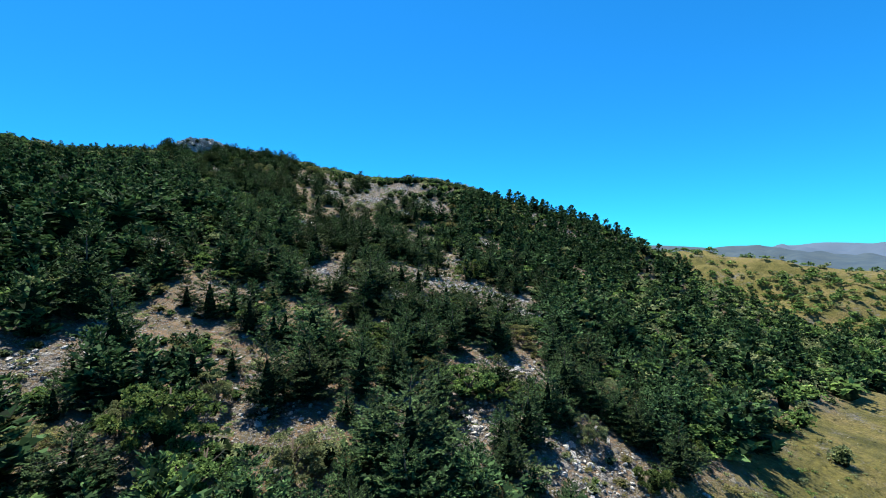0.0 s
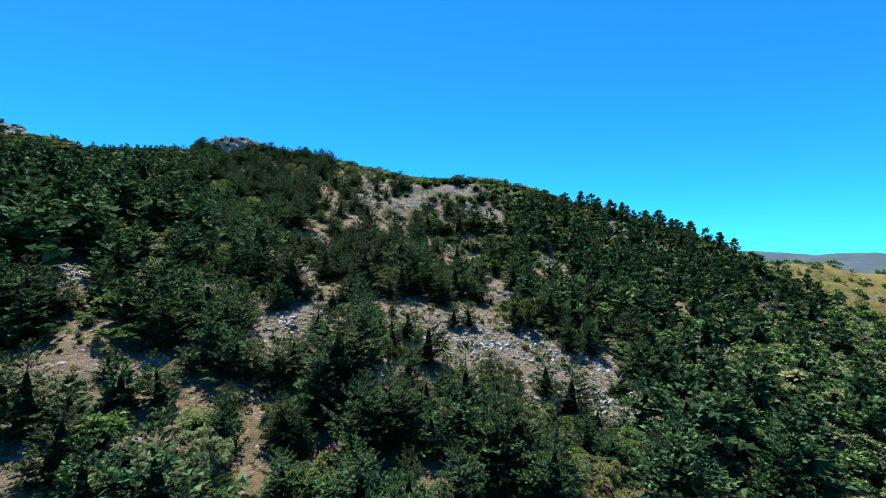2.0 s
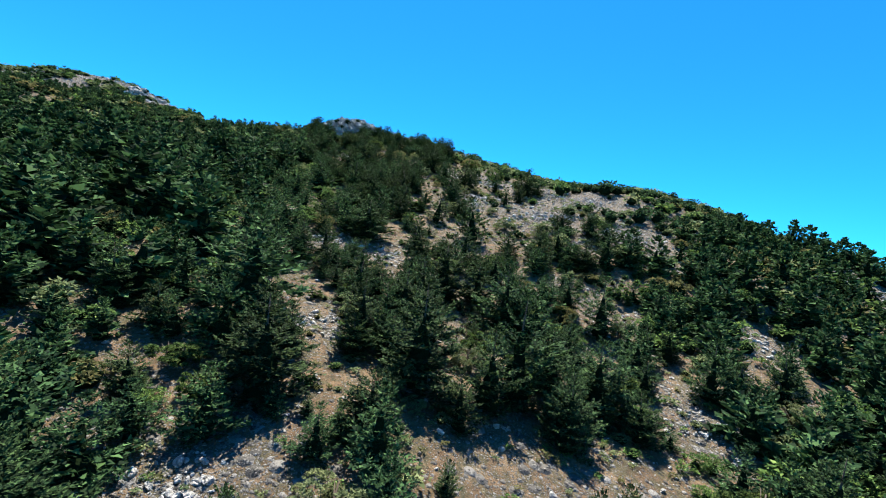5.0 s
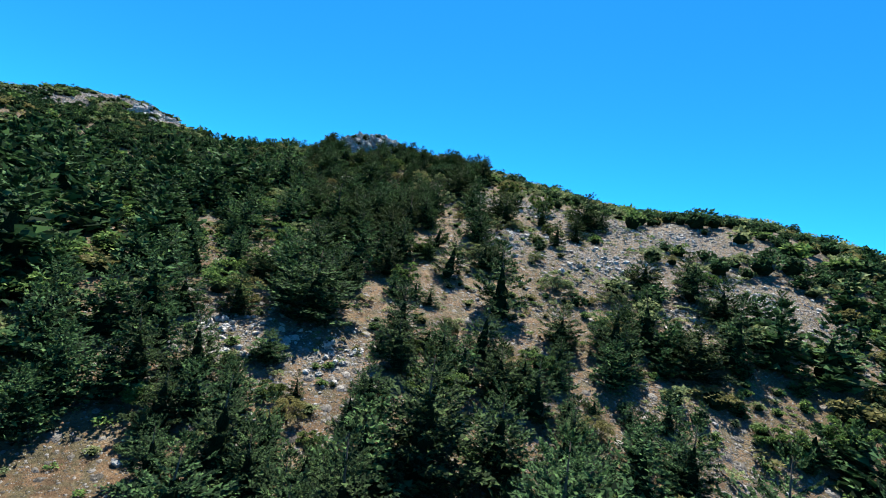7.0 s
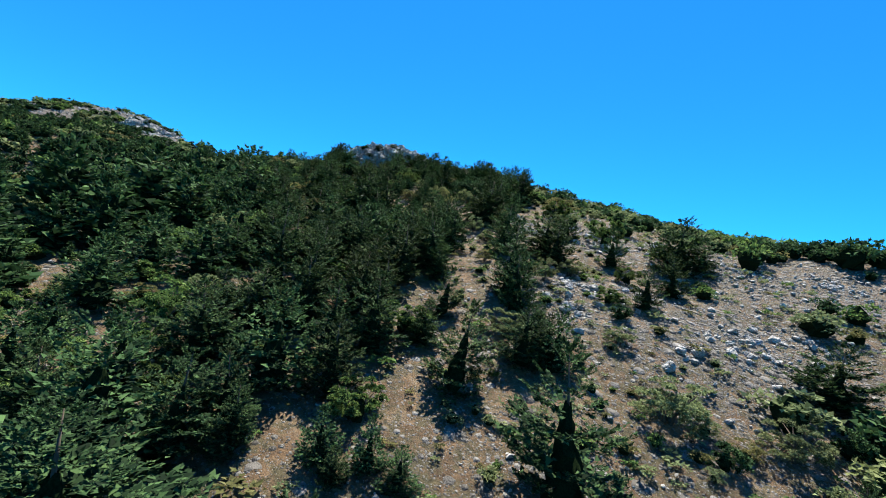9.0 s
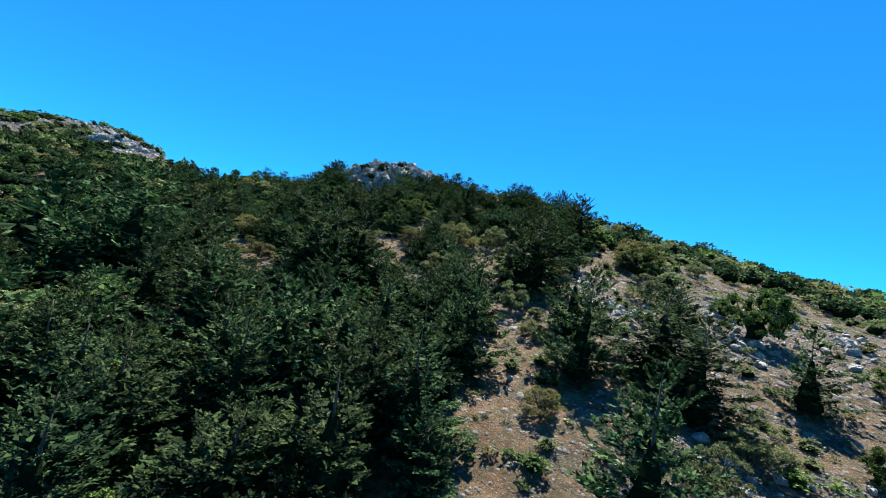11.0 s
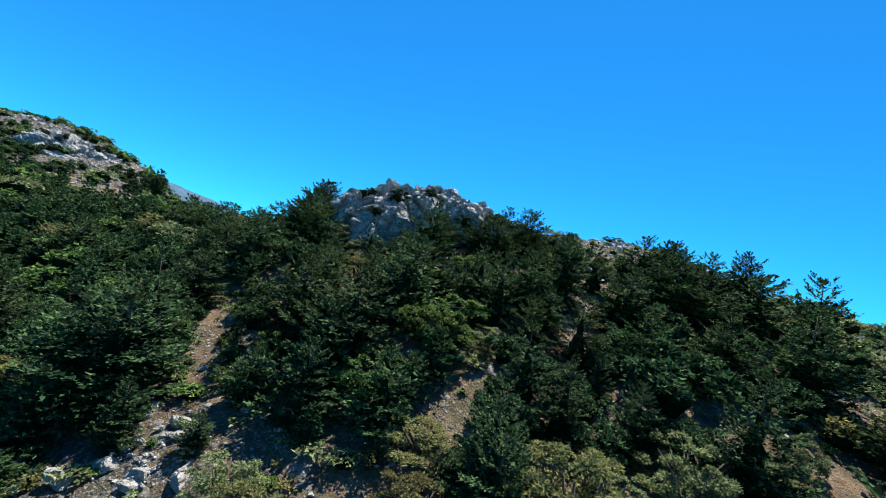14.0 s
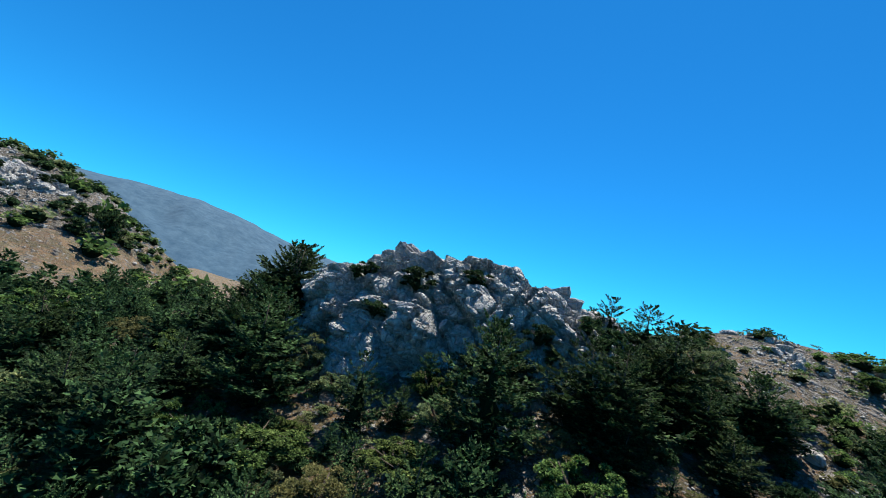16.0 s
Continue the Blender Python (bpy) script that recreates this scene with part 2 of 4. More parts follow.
    me.polygons.foreach_set("use_smooth", [smooth] * len(me.polygons))
    me.update()
    return me


def grid_faces(rows, cols):
    a = (np.arange(rows - 1)[:, None] * cols + np.arange(cols - 1)[None]).ravel()
    return np.stack([a, a + 1, a + cols + 1, a + cols], 1)


def spread(lo, hi, pitch, reach, growth):
    """Grid lines: even from lo to hi, then ever wider out to reach."""
    out = [0.0]
    while out[-1] < reach:
        out.append(out[-1] * growth + pitch)
    out = np.array(out[1:])
    return np.concatenate([lo - out[::-1], np.arange(lo, hi, pitch), hi + out])


ROCKY = ((-83, 145, 2.5), (-96, 170, 1.5), (-93, 166, 1.5), (-90, 187, 4.0), (-87, 177, 1.5), (-170, 145, 5.2), (-183, 138, 5.6), (-59, 158, 1.9),
    (-54, 155, 2.6), (-49, 162, 1.9), (-42, 140, 3.2), (-46, 158, 3.6), (-41, 164, 3.1), (-40, 135, 2.0), (-37, 144, 1.7), (-28, 142, 6.6), (-44, 98,
    2.7), (-22, 163, 7.0), (-40, 100, 1.5), (-37, 102, 1.6), (-17, 135, 2.2), (-1, 98, 2.7), (-29, 83, 2.0), (-31, 160, 7.7), (-11, 145, 5.9), (6,
    123, 2.6), (-2, 77, 5.4), (3, 80, 3.0), (-22, 68, 2.9), (11, 82, 3.8), (-47, 65, 2.3), (-10, 63, 2.1), (36, 175, 9.0), (-37, 35, 3.7), (10, 72,
    3.7), (6, 49, 2.5), (-16, 34, 2.2), (9, 36, 4.5), (1, 37, 2.9), (-36, 41, 2.7))
OPEN = ((-78, 149, 2.0), (-70, 157, 2.6), (-70, 165, 1.8), (-89, 148, 1.5), (-80, 156, 1.5), (-70, 161, 1.5), (-151, 149, 6.2), (-144, 156, 5.4),
    (-102, 160, 1.5), (-99, 163, 1.5), (-59, 145, 1.9), (-68, 154, 2.1), (-58, 163, 2.4), (-82, 136, 1.9), (-52, 173, 3.1), (-72, 145, 1.5), (-50,
    134, 2.5), (-47, 130, 1.6), (-49, 126, 1.5), (-57, 160, 2.5), (-57, 143, 1.8), (-38, 120, 4.5), (-31, 118, 2.9), (-41, 108, 2.1), (-32, 113, 1.6),
    (-24, 78, 2.4), (-32, 71, 1.6), (-2, 105, 2.9), (6, 112, 2.5), (-16, 87, 2.1), (-11, 113, 2.5), (-12, 78, 4.4), (-33, 57, 2.8), (9, 116, 3.6),
    (30, 122, 4.4), (-8, 84, 2.4), (-33, 48, 4.5), (-21, 39, 2.6), (-20, 26, 2.1))

GLADES = []


def open_ground(*patches):
    """Bare patches of the slope: x, y, half width, half depth, the bearing of their low side, and how fast growth may rise below them."""
    GLADES.extend((x, y, across, deep, math.cos(radians(bearing)), math.sin(radians(bearing)), rise) for x, y, across, deep, bearing, rise in patches)


open_ground((-31.8, 45.9, 5.1, 4.4, -55, 0.41), (9.6, 35.3, 5.3, 3.2, -105, 0.67), (7.2, 51.6, 2.4, 4.5, -97, 0.46), (-20.5, 39.7, 2.7, 3.8, -62,
    0.54), (-37.2, 35.2, 3.4, 2.3, -43, 0.45), (-15.8, 33.9, 2.6, 2.7, -65, 0.62), (-23.5, 28.3, 2.0, 2.6, -50, 0.59), (-16.1, 84.0, 6.6, 4.5, -66,
    0.39), (-4.1, 73.4, 6.5, 4.0, -77, 0.62), (-3.8, 87.5, 4.0, 4.5, -81, 0.41), (3.9, 81.1, 3.5, 4.5, -90, 0.52), (8.7, 78.9, 5.1, 2.8, -96, 0.51),
    (-33.1, 55.7, 2.7, 2.7, -25, 0.60), (-42.0, 60.8, 2.0, 3.1, -26, 0.44), (-22.6, 65.5, 1.5, 3.0, -45, 0.59))
open_ground((-46.4, 64.6, 1.5, 2.0, -27, 0.43), (-10.7, 62.2, 2.4, 1.2, -58, 0.84), (-27.9, 57.1, 2.5, 1.1, -30, 0.65), (-1.9, 104.2, 2.9, 4.5, -96,
    0.46), (7.0, 112.9, 2.9, 4.5, -105, 0.39), (-10.5, 108.5, 2.5, 4.5, -85, 0.45), (6.8, 117.8, 2.3, 4.4, -103, 0.38), (-2.0, 97.4, 3.6, 2.7, -97,
    0.51), (-24.6, 77.3, 3.0, 2.1, -43, 0.75), (-22.7, 94.3, 1.5, 3.3, -65, 0.43), (-28.0, 81.7, 1.6, 2.7, -45, 0.57), (-31.5, 70.9, 2.2, 1.6, -22,
    0.71), (-42.3, 72.1, 1.5, 2.2, -17, 0.50), (-22.4, 75.0, 1.8, 1.2, -42, 0.87), (-11.6, 116.1, 3.4, 2.9, -89, 0.56))
open_ground((-8.1, 115.5, 2.2, 4.2, -94, 0.56), (-23.9, 97.2, 1.9, 2.9, -62, 0.63), (-19.5, 120.1, 1.2, 4.1, -80, 0.52), (-34.3, 98.9, 1.1, 3.6, -47,
    0.57), (-35.7, 86.5, 1.9, 1.9, -27, 0.61), (-43.6, 99.4, 1.6, 1.9, -38, 0.44), (-23.5, 116.4, 0.9, 3.0, -74, 0.56), (-30.5, 85.0, 1.6, 1.3, -30,
    0.75), (-32.8, 84.3, 1.0, 1.5, -26, 0.70), (-30.4, 124.4, 3.7, 4.2, -69, 0.46), (-44.2, 126.9, 2.9, 4.5, -57, 0.36), (-31.0, 134.3, 3.0, 3.8, -72,
    0.45), (-37.0, 119.0, 3.0, 3.8, -59, 0.47), (-41.1, 109.3, 2.1, 4.4, -47, 0.45), (-13.1, 118.4, 2.1, 2.9, -91, 0.61))
open_ground((-42.9, 95.9, 2.0, 3.0, -29, 0.56), (-36.4, 102.0, 1.9, 2.7, -44, 0.62), (-31.5, 116.6, 2.1, 2.4, -64, 0.54), (-24.3, 119.2, 1.1, 4.3,
    -75, 0.56), (-10.3, 126.2, 2.4, 1.6, -94, 0.55), (-38.3, 88.4, 2.2, 1.1, -19, 0.68), (-43.0, 140.9, 3.6, 4.5, -65, 0.33), (-34.2, 129.7, 2.7, 3.1,
    -69, 0.51), (-29.5, 117.7, 3.1, 2.0, -70, 0.69), (-43.8, 99.2, 3.2, 1.8, -19, 0.67), (-68.5, 107.7, 2.0, 2.8, -19, 0.31), (-37.1, 112.1, 2.1, 2.6,
    -51, 0.67), (-33.2, 114.1, 1.3, 3.2, -60, 0.72), (-17.8, 134.8, 1.2, 3.4, -92, 0.49), (-25.9, 123.4, 1.8, 1.7, -79, 0.60))
open_ground((-40.4, 99.9, 1.3, 1.1, -24, 0.78), (-42.1, 171.4, 4.1, 4.5, -84, 0.15), (-42.6, 145.2, 2.5, 3.9, -79, 0.36), (-57.5, 142.5, 2.1, 4.5,
    -53, 0.33), (-53.2, 153.8, 1.7, 4.5, -67, 0.29), (-42.2, 137.9, 2.6, 2.6, -76, 0.59), (-48.5, 138.2, 1.6, 4.2, -63, 0.52), (-50.0, 133.8, 2.0,
    3.2, -55, 0.61), (-40.1, 138.0, 2.2, 2.7, -81, 0.59), (-37.9, 143.9, 1.6, 3.2, -87, 0.40), (-46.8, 129.9, 1.1, 2.0, -57, 0.74), (-40.6, 134.0,
    1.9, 1.1, -78, 0.71), (-47.6, 162.5, 4.1, 4.5, -86, 0.34), (-55.4, 155.9, 2.0, 4.5, -72, 0.38), (-45.9, 157.0, 2.8, 3.0, -88, 0.39))
open_ground((-58.8, 163.8, 2.2, 3.7, -71, 0.30), (-80.5, 137.9, 2.0, 2.8, -22, 0.32), (-52.7, 144.0, 2.3, 2.3, -69, 0.56), (-68.4, 155.7, 1.3, 3.5,
    -54, 0.33), (-59.5, 145.2, 1.4, 3.1, -56, 0.50), (-45.8, 151.3, 2.0, 2.0, -88, 0.43), (-58.8, 150.2, 1.4, 2.5, -63, 0.45), (-55.4, 139.3, 1.4,
    1.9, -57, 0.68), (-55.8, 176.9, 3.9, 4.5, -86, 0.25), (-58.7, 160.5, 3.1, 3.7, -79, 0.43), (-60.4, 166.0, 2.3, 3.6, -78, 0.38), (-58.2, 154.0,
    2.5, 2.3, -77, 0.57), (-68.0, 154.0, 1.9, 2.6, -56, 0.49), (-73.8, 147.1, 1.7, 2.8, -37, 0.50), (-78.9, 149.1, 1.8, 2.0, -34, 0.49))
open_ground((-69.6, 145.8, 1.6, 1.9, -41, 0.59), (-81.3, 134.8, 1.9, 1.3, -6, 0.44), (-64.4, 150.7, 1.3, 1.4, -60, 0.60), (-66.6, 144.3, 1.2, 1.5,
    -44, 0.71), (-62.4, 170.5, 1.9, 4.5, -82, 0.39), (-89.2, 137.1, 2.1, 2.6, -3, 0.41), (-77.6, 144.8, 1.2, 2.3, -26, 0.61), (-73.2, 144.7, 1.8, 1.4,
    -31, 0.71), (-70.2, 159.7, 1.3, 1.2, -62, 0.50), (-85.8, 176.3, 2.0, 4.5, -60, 0.29), (-84.9, 145.2, 2.9, 1.9, -11, 0.70), (-69.0, 167.3, 2.7,
    2.0, -83, 0.52), (-68.7, 175.7, 1.7, 2.1, -85, 0.35), (-81.2, 166.4, 1.1, 3.1, -58, 0.49), (-71.0, 165.9, 1.8, 1.6, -78, 0.55))
open_ground((-80.4, 156.6, 1.1, 2.1, -46, 0.71), (-79.2, 150.6, 2.5, 0.8, -35, 0.88), (-79.1, 153.9, 1.4, 1.0, -43, 0.80), (-86.3, 146.7, 1.4, 0.9,
    -14, 0.64), (-85.4, 142.7, 1.1, 0.9, -3, 0.68), (-84.7, 174.0, 1.5, 4.5, -64, 0.34), (-93.3, 148.6, 0.9, 2.8, -11, 0.52), (-88.9, 146.4, 2.4, 0.7,
    -7, 0.68), (-96.6, 150.2, 0.7, 1.1, -13, 0.47), (-154.4, 142.9, 6.3, 2.7, 2, 0.27), (-157.3, 157.1, 5.2, 4.5, -6, 0.15), (-90.0, 183.1, 2.6, 3.4,
    -71, 0.33), (-100.5, 161.0, 1.3, 1.8, -28, 0.53), (-93.8, 166.2, 0.9, 2.3, -48, 0.55), (-89.2, 170.9, 0.7, 2.0, -63, 0.50))
open_ground((-99.3, 150.3, 1.1, 0.9, -3, 0.65), (-150.0, 147.5, 6.2, 3.9, 2, 0.27), (-145.3, 158.1, 3.8, 4.5, -6, 0.15), (-146.1, 153.4, 4.6, 3.5, -2,
    0.16), (-89.8, 187.7, 3.9, 2.0, -78, 0.32), (-101.9, 160.5, 1.6, 2.2, -26, 0.62), (-97.8, 162.5, 1.3, 1.3, -36, 0.69), (-99.7, 163.5, 1.1, 1.2,
    -35, 0.62))


def tallest(x, y):
    """How tall a plant may grow at each spot, for the bare patches and the low growth on their downhill side."""
    cap = np.full(np.shape(x), 30.0)
    for cx, cy, across, deep, ux, uy, rise in GLADES:
        low = (x - cx) * ux + (y - cy) * uy
        side = np.abs(-(x - cx) * uy + (y - cy) * ux) - min(0.65 * across, 2.8)
        here = np.maximum(np.maximum(0.35, (low - 0.6 * deep) * rise), np.maximum(side, -low - 0.65 * deep) * 3.0)
        cap = np.minimum(cap, here)
    return cap


def cap_at(x, y):
    """The same at one spot, off a one-metre raster round the flight."""
    i, j = int(round(x)) + 130, int(round(y)) - 10
    return CAPS[j, i] if 0 <= i < 210 and 0 <= j < 220 else 30.0


CAPS = tallest(*np.meshgrid(np.arange(-130.0, 80), np.arange(10.0, 230)))


# ---- ground: one sheet to the horizon ----
def woods_edge(v):
    """How far uphill the meadow reaches."""
    return 6 - 0.15 * np.clip(v - 40, 0, 40) - 0.3 * np.clip(v - 80, 0, 200)


def rough_z(x, y):
    """Ground with the lumps of rubble that the eye can see."""
    bare = np.clip(vnoise(x, y, 17, 21) + 0.35, 0, 1)
    near = 1 - step(250, 500, np.hypot(x + 20, y - 110))
    return ground_z(x, y) + near * (0.25 * vnoise(x, y, 3.1, 22) + 0.22 * bare * np.abs(vnoise(x, y, 1.9, 23)))


HX, HY = np.meshgrid(np.arange(-240.0, 660), np.arange(-45.0, 800))
HEIGHTS = rough_z(HX, HY)


def ground_at(x, y):
    """Ground height at one spot, read off a one-metre raster."""
    i, j = int(x + 240), int(y + 45)
    p, q, h = x + 240 - i, y + 45 - j, HEIGHTS
    return float((h[j, i] * (1 - p) + h[j, i + 1] * p) * (1 - q) + (h[j + 1, i] * (1 - p) + h[j + 1, i + 1] * p) * q)


gx, gy = spread(-235, 150, 1.1, 4200, 1.13), spread(-30, 290, 1.1, 4200, 1.13)
X, Y = np.meshgrid(gx, gy)
ground = new("ground", mesh_of("ground", np.stack([X, Y, rough_z(X, Y)], -1).reshape(-1, 3), grid_faces(len(gy), len(gx)), SOIL, True))
ground_r = np.zeros(X.size)
xs, ys = X.ravel(), Y.ravel()
for cx, cy, r in ROCKY:
    ground_r = np.maximum(ground_r, 1.15 * np.exp(-((xs - cx) ** 2 + (ys - cy) ** 2) / (1.5 * r + 0.8) ** 2))
ground_r = np.maximum(ground_r, step(42.5, 45, ground_z(xs, ys)) * (1 - step(36, 52, along(xs, ys))) * 1.5)      # bare summit
ground_r = np.maximum(ground_r, step(165, 180, uphill(xs, ys)) * step(76, 88, along(xs, ys)) * (1 - step(220, 260, uphill(xs, ys))) * 0.75)   # stony crest
ground_r = np.maximum(ground_r, 0.75 * np.exp(-((xs - 20) / 60) ** 2 - ((ys - 185) / 26) ** 2))            # stony spur
ground_r = np.maximum(ground_r, 0.62 * np.exp(-((xs + 25) / 28) ** 2 - ((ys - 160) / 20) ** 2))           # broken ground on the open slope
ground_r = np.maximum(ground_r, 0.42 * step(2.0, 0.6, tallest(xs, ys)) * step(-0.5, 0.6, vnoise(xs, ys, 6, 71)))            # stones in the bare patches
ground_u, ground_v = uphill(xs, ys), along(xs, ys)
turf = np.maximum(1 - step(-3, 2, ground_u - woods_edge(ground_v) + 2 * vnoise(xs, ys, 5, 61)), step(200, 250, ground_v))
for title, values in (("rubble", ground_r), ("turf", turf)):
    layer = ground.data.attributes.new(title, "FLOAT", "POINT")
    layer.data.foreach_set("value", values)
tagged(ground, "dry orange-brown stony soil of a mountain slope", "ground", kind="structure")


def ridge_backdrop(name, label, mat, yaw_from, yaw_to, distance, heights, base, seed):
    """A far mountain range: a sloping strip with a jagged skyline, on an arc round the site."""
    n, k = 160, 8
    a = np.radians(np.linspace(yaw_from, yaw_to, n))
    top = np.interp(np.linspace(0, 1, n), np.linspace(0, 1, len(heights)), heights)
    top = top + 0.002 * distance * vnoise(np.arange(n) * 1.0, np.zeros(n) + seed, 9, seed) + 0.0012 * distance * vnoise(np.arange(n) * 1.0, np.zeros(n), 3, seed + 1)
    v = []
    for j in range(k):
        s = j / (k - 1)
        d = distance * (0.62 + 0.38 * s)
        z = base + (top - base) * s ** 0.8 + 0.012 * distance * (1 - s) * s * 4 * vnoise(np.arange(n) * 1.0, np.zeros(n) + 7 * j, 6, seed + 2)
        v.append(np.stack([-np.sin(a) * d, np.cos(a) * d, z], 1))
    back = v[-1].copy()
    back[:, 2] = base
    back[:, :2] *= 1.25
    v.append(back)
    ob = new(name, mesh_of(name, np.concatenate(v), grid_faces(k + 1, n), mat, True))
    return tagged(ob, label, "mountain", kind="structure")


# all three backdrops, the wooded hills too, carry haze as bluish base colour
ridge_backdrop("backdrop_mountain", "hazy blue mountain far behind the saddle, haze in its colour", HAZE_FAR, 60, 120, 3000, [70, 105, 150, 215, 262, 268, 250, 272, 285, 262, 235, 210, 190], -80, 31)
ridge_backdrop("backdrop_range", "pale distant mountain range on the horizon, haze in its colour", HAZE_PALE, -70, -30, 4400, [60, 50, 44, 40, 34, 26, 34, 50, 26, 0], -60, 41)
ridge_backdrop("backdrop_wooded_hills", "dark wooded hills behind the dry downs, haze in their colour", far_material("far_woods_painted_haze", (0.026, 0.05, 0.075), (0.05, 0.075, 0.09), 0.02), -60, -16, 1700, [-40, -36, -34, -30, -22, -8, 18, 14, 26, 32, 36], -50, 51)


# ---- plants ----
def tube(points, radii, sides=6):
    """A tapered limb along points."""
    v, f = [], []
    points = [Vector(p) for p in points]
    for i, (p, r) in enumerate(zip(points, radii)):
        d = (points[min(i + 1, len(points) - 1)] - points[max(i - 1, 0)]).normalized()
        a = d.orthogonal().normalized()
        b = d.cross(a)
        for k in range(sides):
            w = 2 * math.pi * k / sides
            v.append(p + r * (math.cos(w) * a + math.sin(w) * b))
        if i:
            for k in range(sides):
                q = (i - 1) * sides
                f.append((q + k, q + (k + 1) % sides, q + sides + (k + 1) % sides, q + sides + k))
    f.append(tuple((len(points) - 1) * sides + k for k in range(sides)))
    return v, f


def merge(pieces):
    v, f = [], []
    for pv, pf in pieces:
        n = len(v)
        v += [tuple(p) for p in pv]
        f += [tuple(i + n for i in q) for q in pf]
    return v, f


def sprays(base, way, up, length, width, rng):
    """Leafy twigs: a small pointed blade each, out from base."""
    side = np.cross(way, up)
    side /= np.linalg.norm(side, axis=1)[:, None] + 1e-9
    tip = base + way * length[:, None]
    a = base + side * width[:, None] + way * (length * rng.uniform(-0.1, 0.35, len(base)))[:, None]
    b = base - side * width[:, None] + way * (length * rng.uniform(-0.1, 0.35, len(base)))[:, None]
    return np.stack([a, tip, b], 1).reshape(-1, 3), np.arange(len(base) * 3).reshape(-1, 3), 0


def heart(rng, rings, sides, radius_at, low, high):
    """The dense inside of a crown, its shade painted near-black: a lumpy closed shell under the outer twigs, in quads.
    """
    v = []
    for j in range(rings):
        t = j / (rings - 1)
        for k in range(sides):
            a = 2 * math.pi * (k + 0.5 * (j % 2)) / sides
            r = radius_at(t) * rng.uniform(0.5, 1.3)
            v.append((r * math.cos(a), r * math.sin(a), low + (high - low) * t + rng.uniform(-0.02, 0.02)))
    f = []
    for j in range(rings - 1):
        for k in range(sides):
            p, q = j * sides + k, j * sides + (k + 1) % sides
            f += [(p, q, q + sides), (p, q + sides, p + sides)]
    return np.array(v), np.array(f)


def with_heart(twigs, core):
    """Joins them; the shape's last number counts the faces of the painted shade core at its end."""
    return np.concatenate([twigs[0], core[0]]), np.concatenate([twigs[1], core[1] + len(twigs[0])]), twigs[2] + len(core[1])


def fir_crown(rng, whorls, limbs, twigs, blades, size, lean=0.0, fat=0.30, blunt=0.62, inside=0.37, slim=0.42):
    """Needled crown of a fir one metre tall: tiers of flat boughs with upturned tips, each a herringbone of side twigs."""
    foot, way_, long_ = [], [], []
    lobes = [(k, rng.uniform(0, 6.28), rng.uniform(4, 11), rng.uniform(0.05, 0.15)) for k in (1, 2, 3)]

    def profile(s):
        return fat * (1 - s) ** blunt * (0.70 + 0.30 * min(1, s / 0.16)) * (1 - 0.35 * s ** 3) + 0.016

    for w in range(whorls):
        s = min(max((w + rng.uniform(-0.25, 0.25)) / (whorls - 1), 0.0), 1.0)
        k = max(5, int(round(limbs * (1 - 0.5 * s))))
        for b in range(k):
            if rng.uniform() < 0.08:
                continue
            az = 2 * math.pi * (b + rng.uniform(-0.4, 0.4)) / k + w * 2.4
            r = profile(s) * rng.uniform(0.68, 1.14) * (1 + sum(amp * math.sin(n * az + ph + q * s) for n, ph, q, amp in lobes))
            rise, curl = -0.18 + 0.55 * s + 1.1 * s ** 4 + rng.normal(0, 0.10), rng.uniform(0.10, 0.40)
            out, across = np.array([math.cos(az), math.sin(az), 0.0]), np.array([-math.sin(az), math.cos(az), 0.0])
            h = 0.05 + 0.89 * s + rng.normal(0, 0.010)
            n = max(8, int(twigs * (0.35 + 0.65 * r / fat)))
            q = np.concatenate([[0.86], rng.uniform(0.12, 1.0, n - 1) ** 0.75])
            side = np.where(np.arange(n) % 2 == 0, 1.0, -1.0) * rng.uniform(0.6, 1.2, n)
            side[0] = 0.0
            tip = r * (0.16 + 0.34 * (1.05 - q)) * rng.uniform(0.75, 1.25, n)
            foot.append(np.array([0, 0, h]) + out * (r * q)[:, None] + np.array([0, 0, 1.0]) * (r * (rise * q + curl * q * q))[:, None])
            d = out * 0.8 + across * side[:, None] + np.array([0, 0, 1.0]) * (rise + 2 * curl * q + rng.normal(0.05, 0.16, n))[:, None] * 0.8
            way_.append(d / np.linalg.norm(d, axis=1)[:, None])
            long_.append(tip + 0.012)
    foot, way_, long_ = np.repeat(np.concatenate(foot), blades, 0), np.repeat(np.concatenate(way_), blades, 0), np.repeat(np.concatenate(long_), blades)
    n = len(foot)
    if blades > 1:
        on = np.tile(np.linspace(0.05, 0.85, blades), n // blades)
        base = foot + way_ * (long_ * on)[:, None] + rng.normal(0, 0.05, (n, 3)) * long_[:, None]
        way = way_ + rng.normal(0, 0.38, (n, 3)) * np.array([1, 1, 0.7])
        length = size * rng.uniform(0.7, 1.45, n) * np.clip(long_ / 0.10, 0.55, 1.25)
    else:
        base, way, length = foot, way_ + rng.normal(0, 0.12, (n, 3)), np.maximum(long_ * 1.2, size) * rng.uniform(0.8, 1.2, n)
    way /= np.linalg.norm(way, axis=1)[:, None]
    up = np.array([0, 0, 1.0]) + rng.normal(0, 0.27 if blades > 3 else 0.6, (n, 3))
    tw = sprays(base, way, up, length, length * slim, rng)
    # near-black shell in place of the shade behind the boughs
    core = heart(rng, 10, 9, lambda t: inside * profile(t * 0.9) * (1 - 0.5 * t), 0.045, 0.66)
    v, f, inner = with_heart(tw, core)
    v[:, 0] += lean * v[:, 2] ** 2
    return v, f, inner


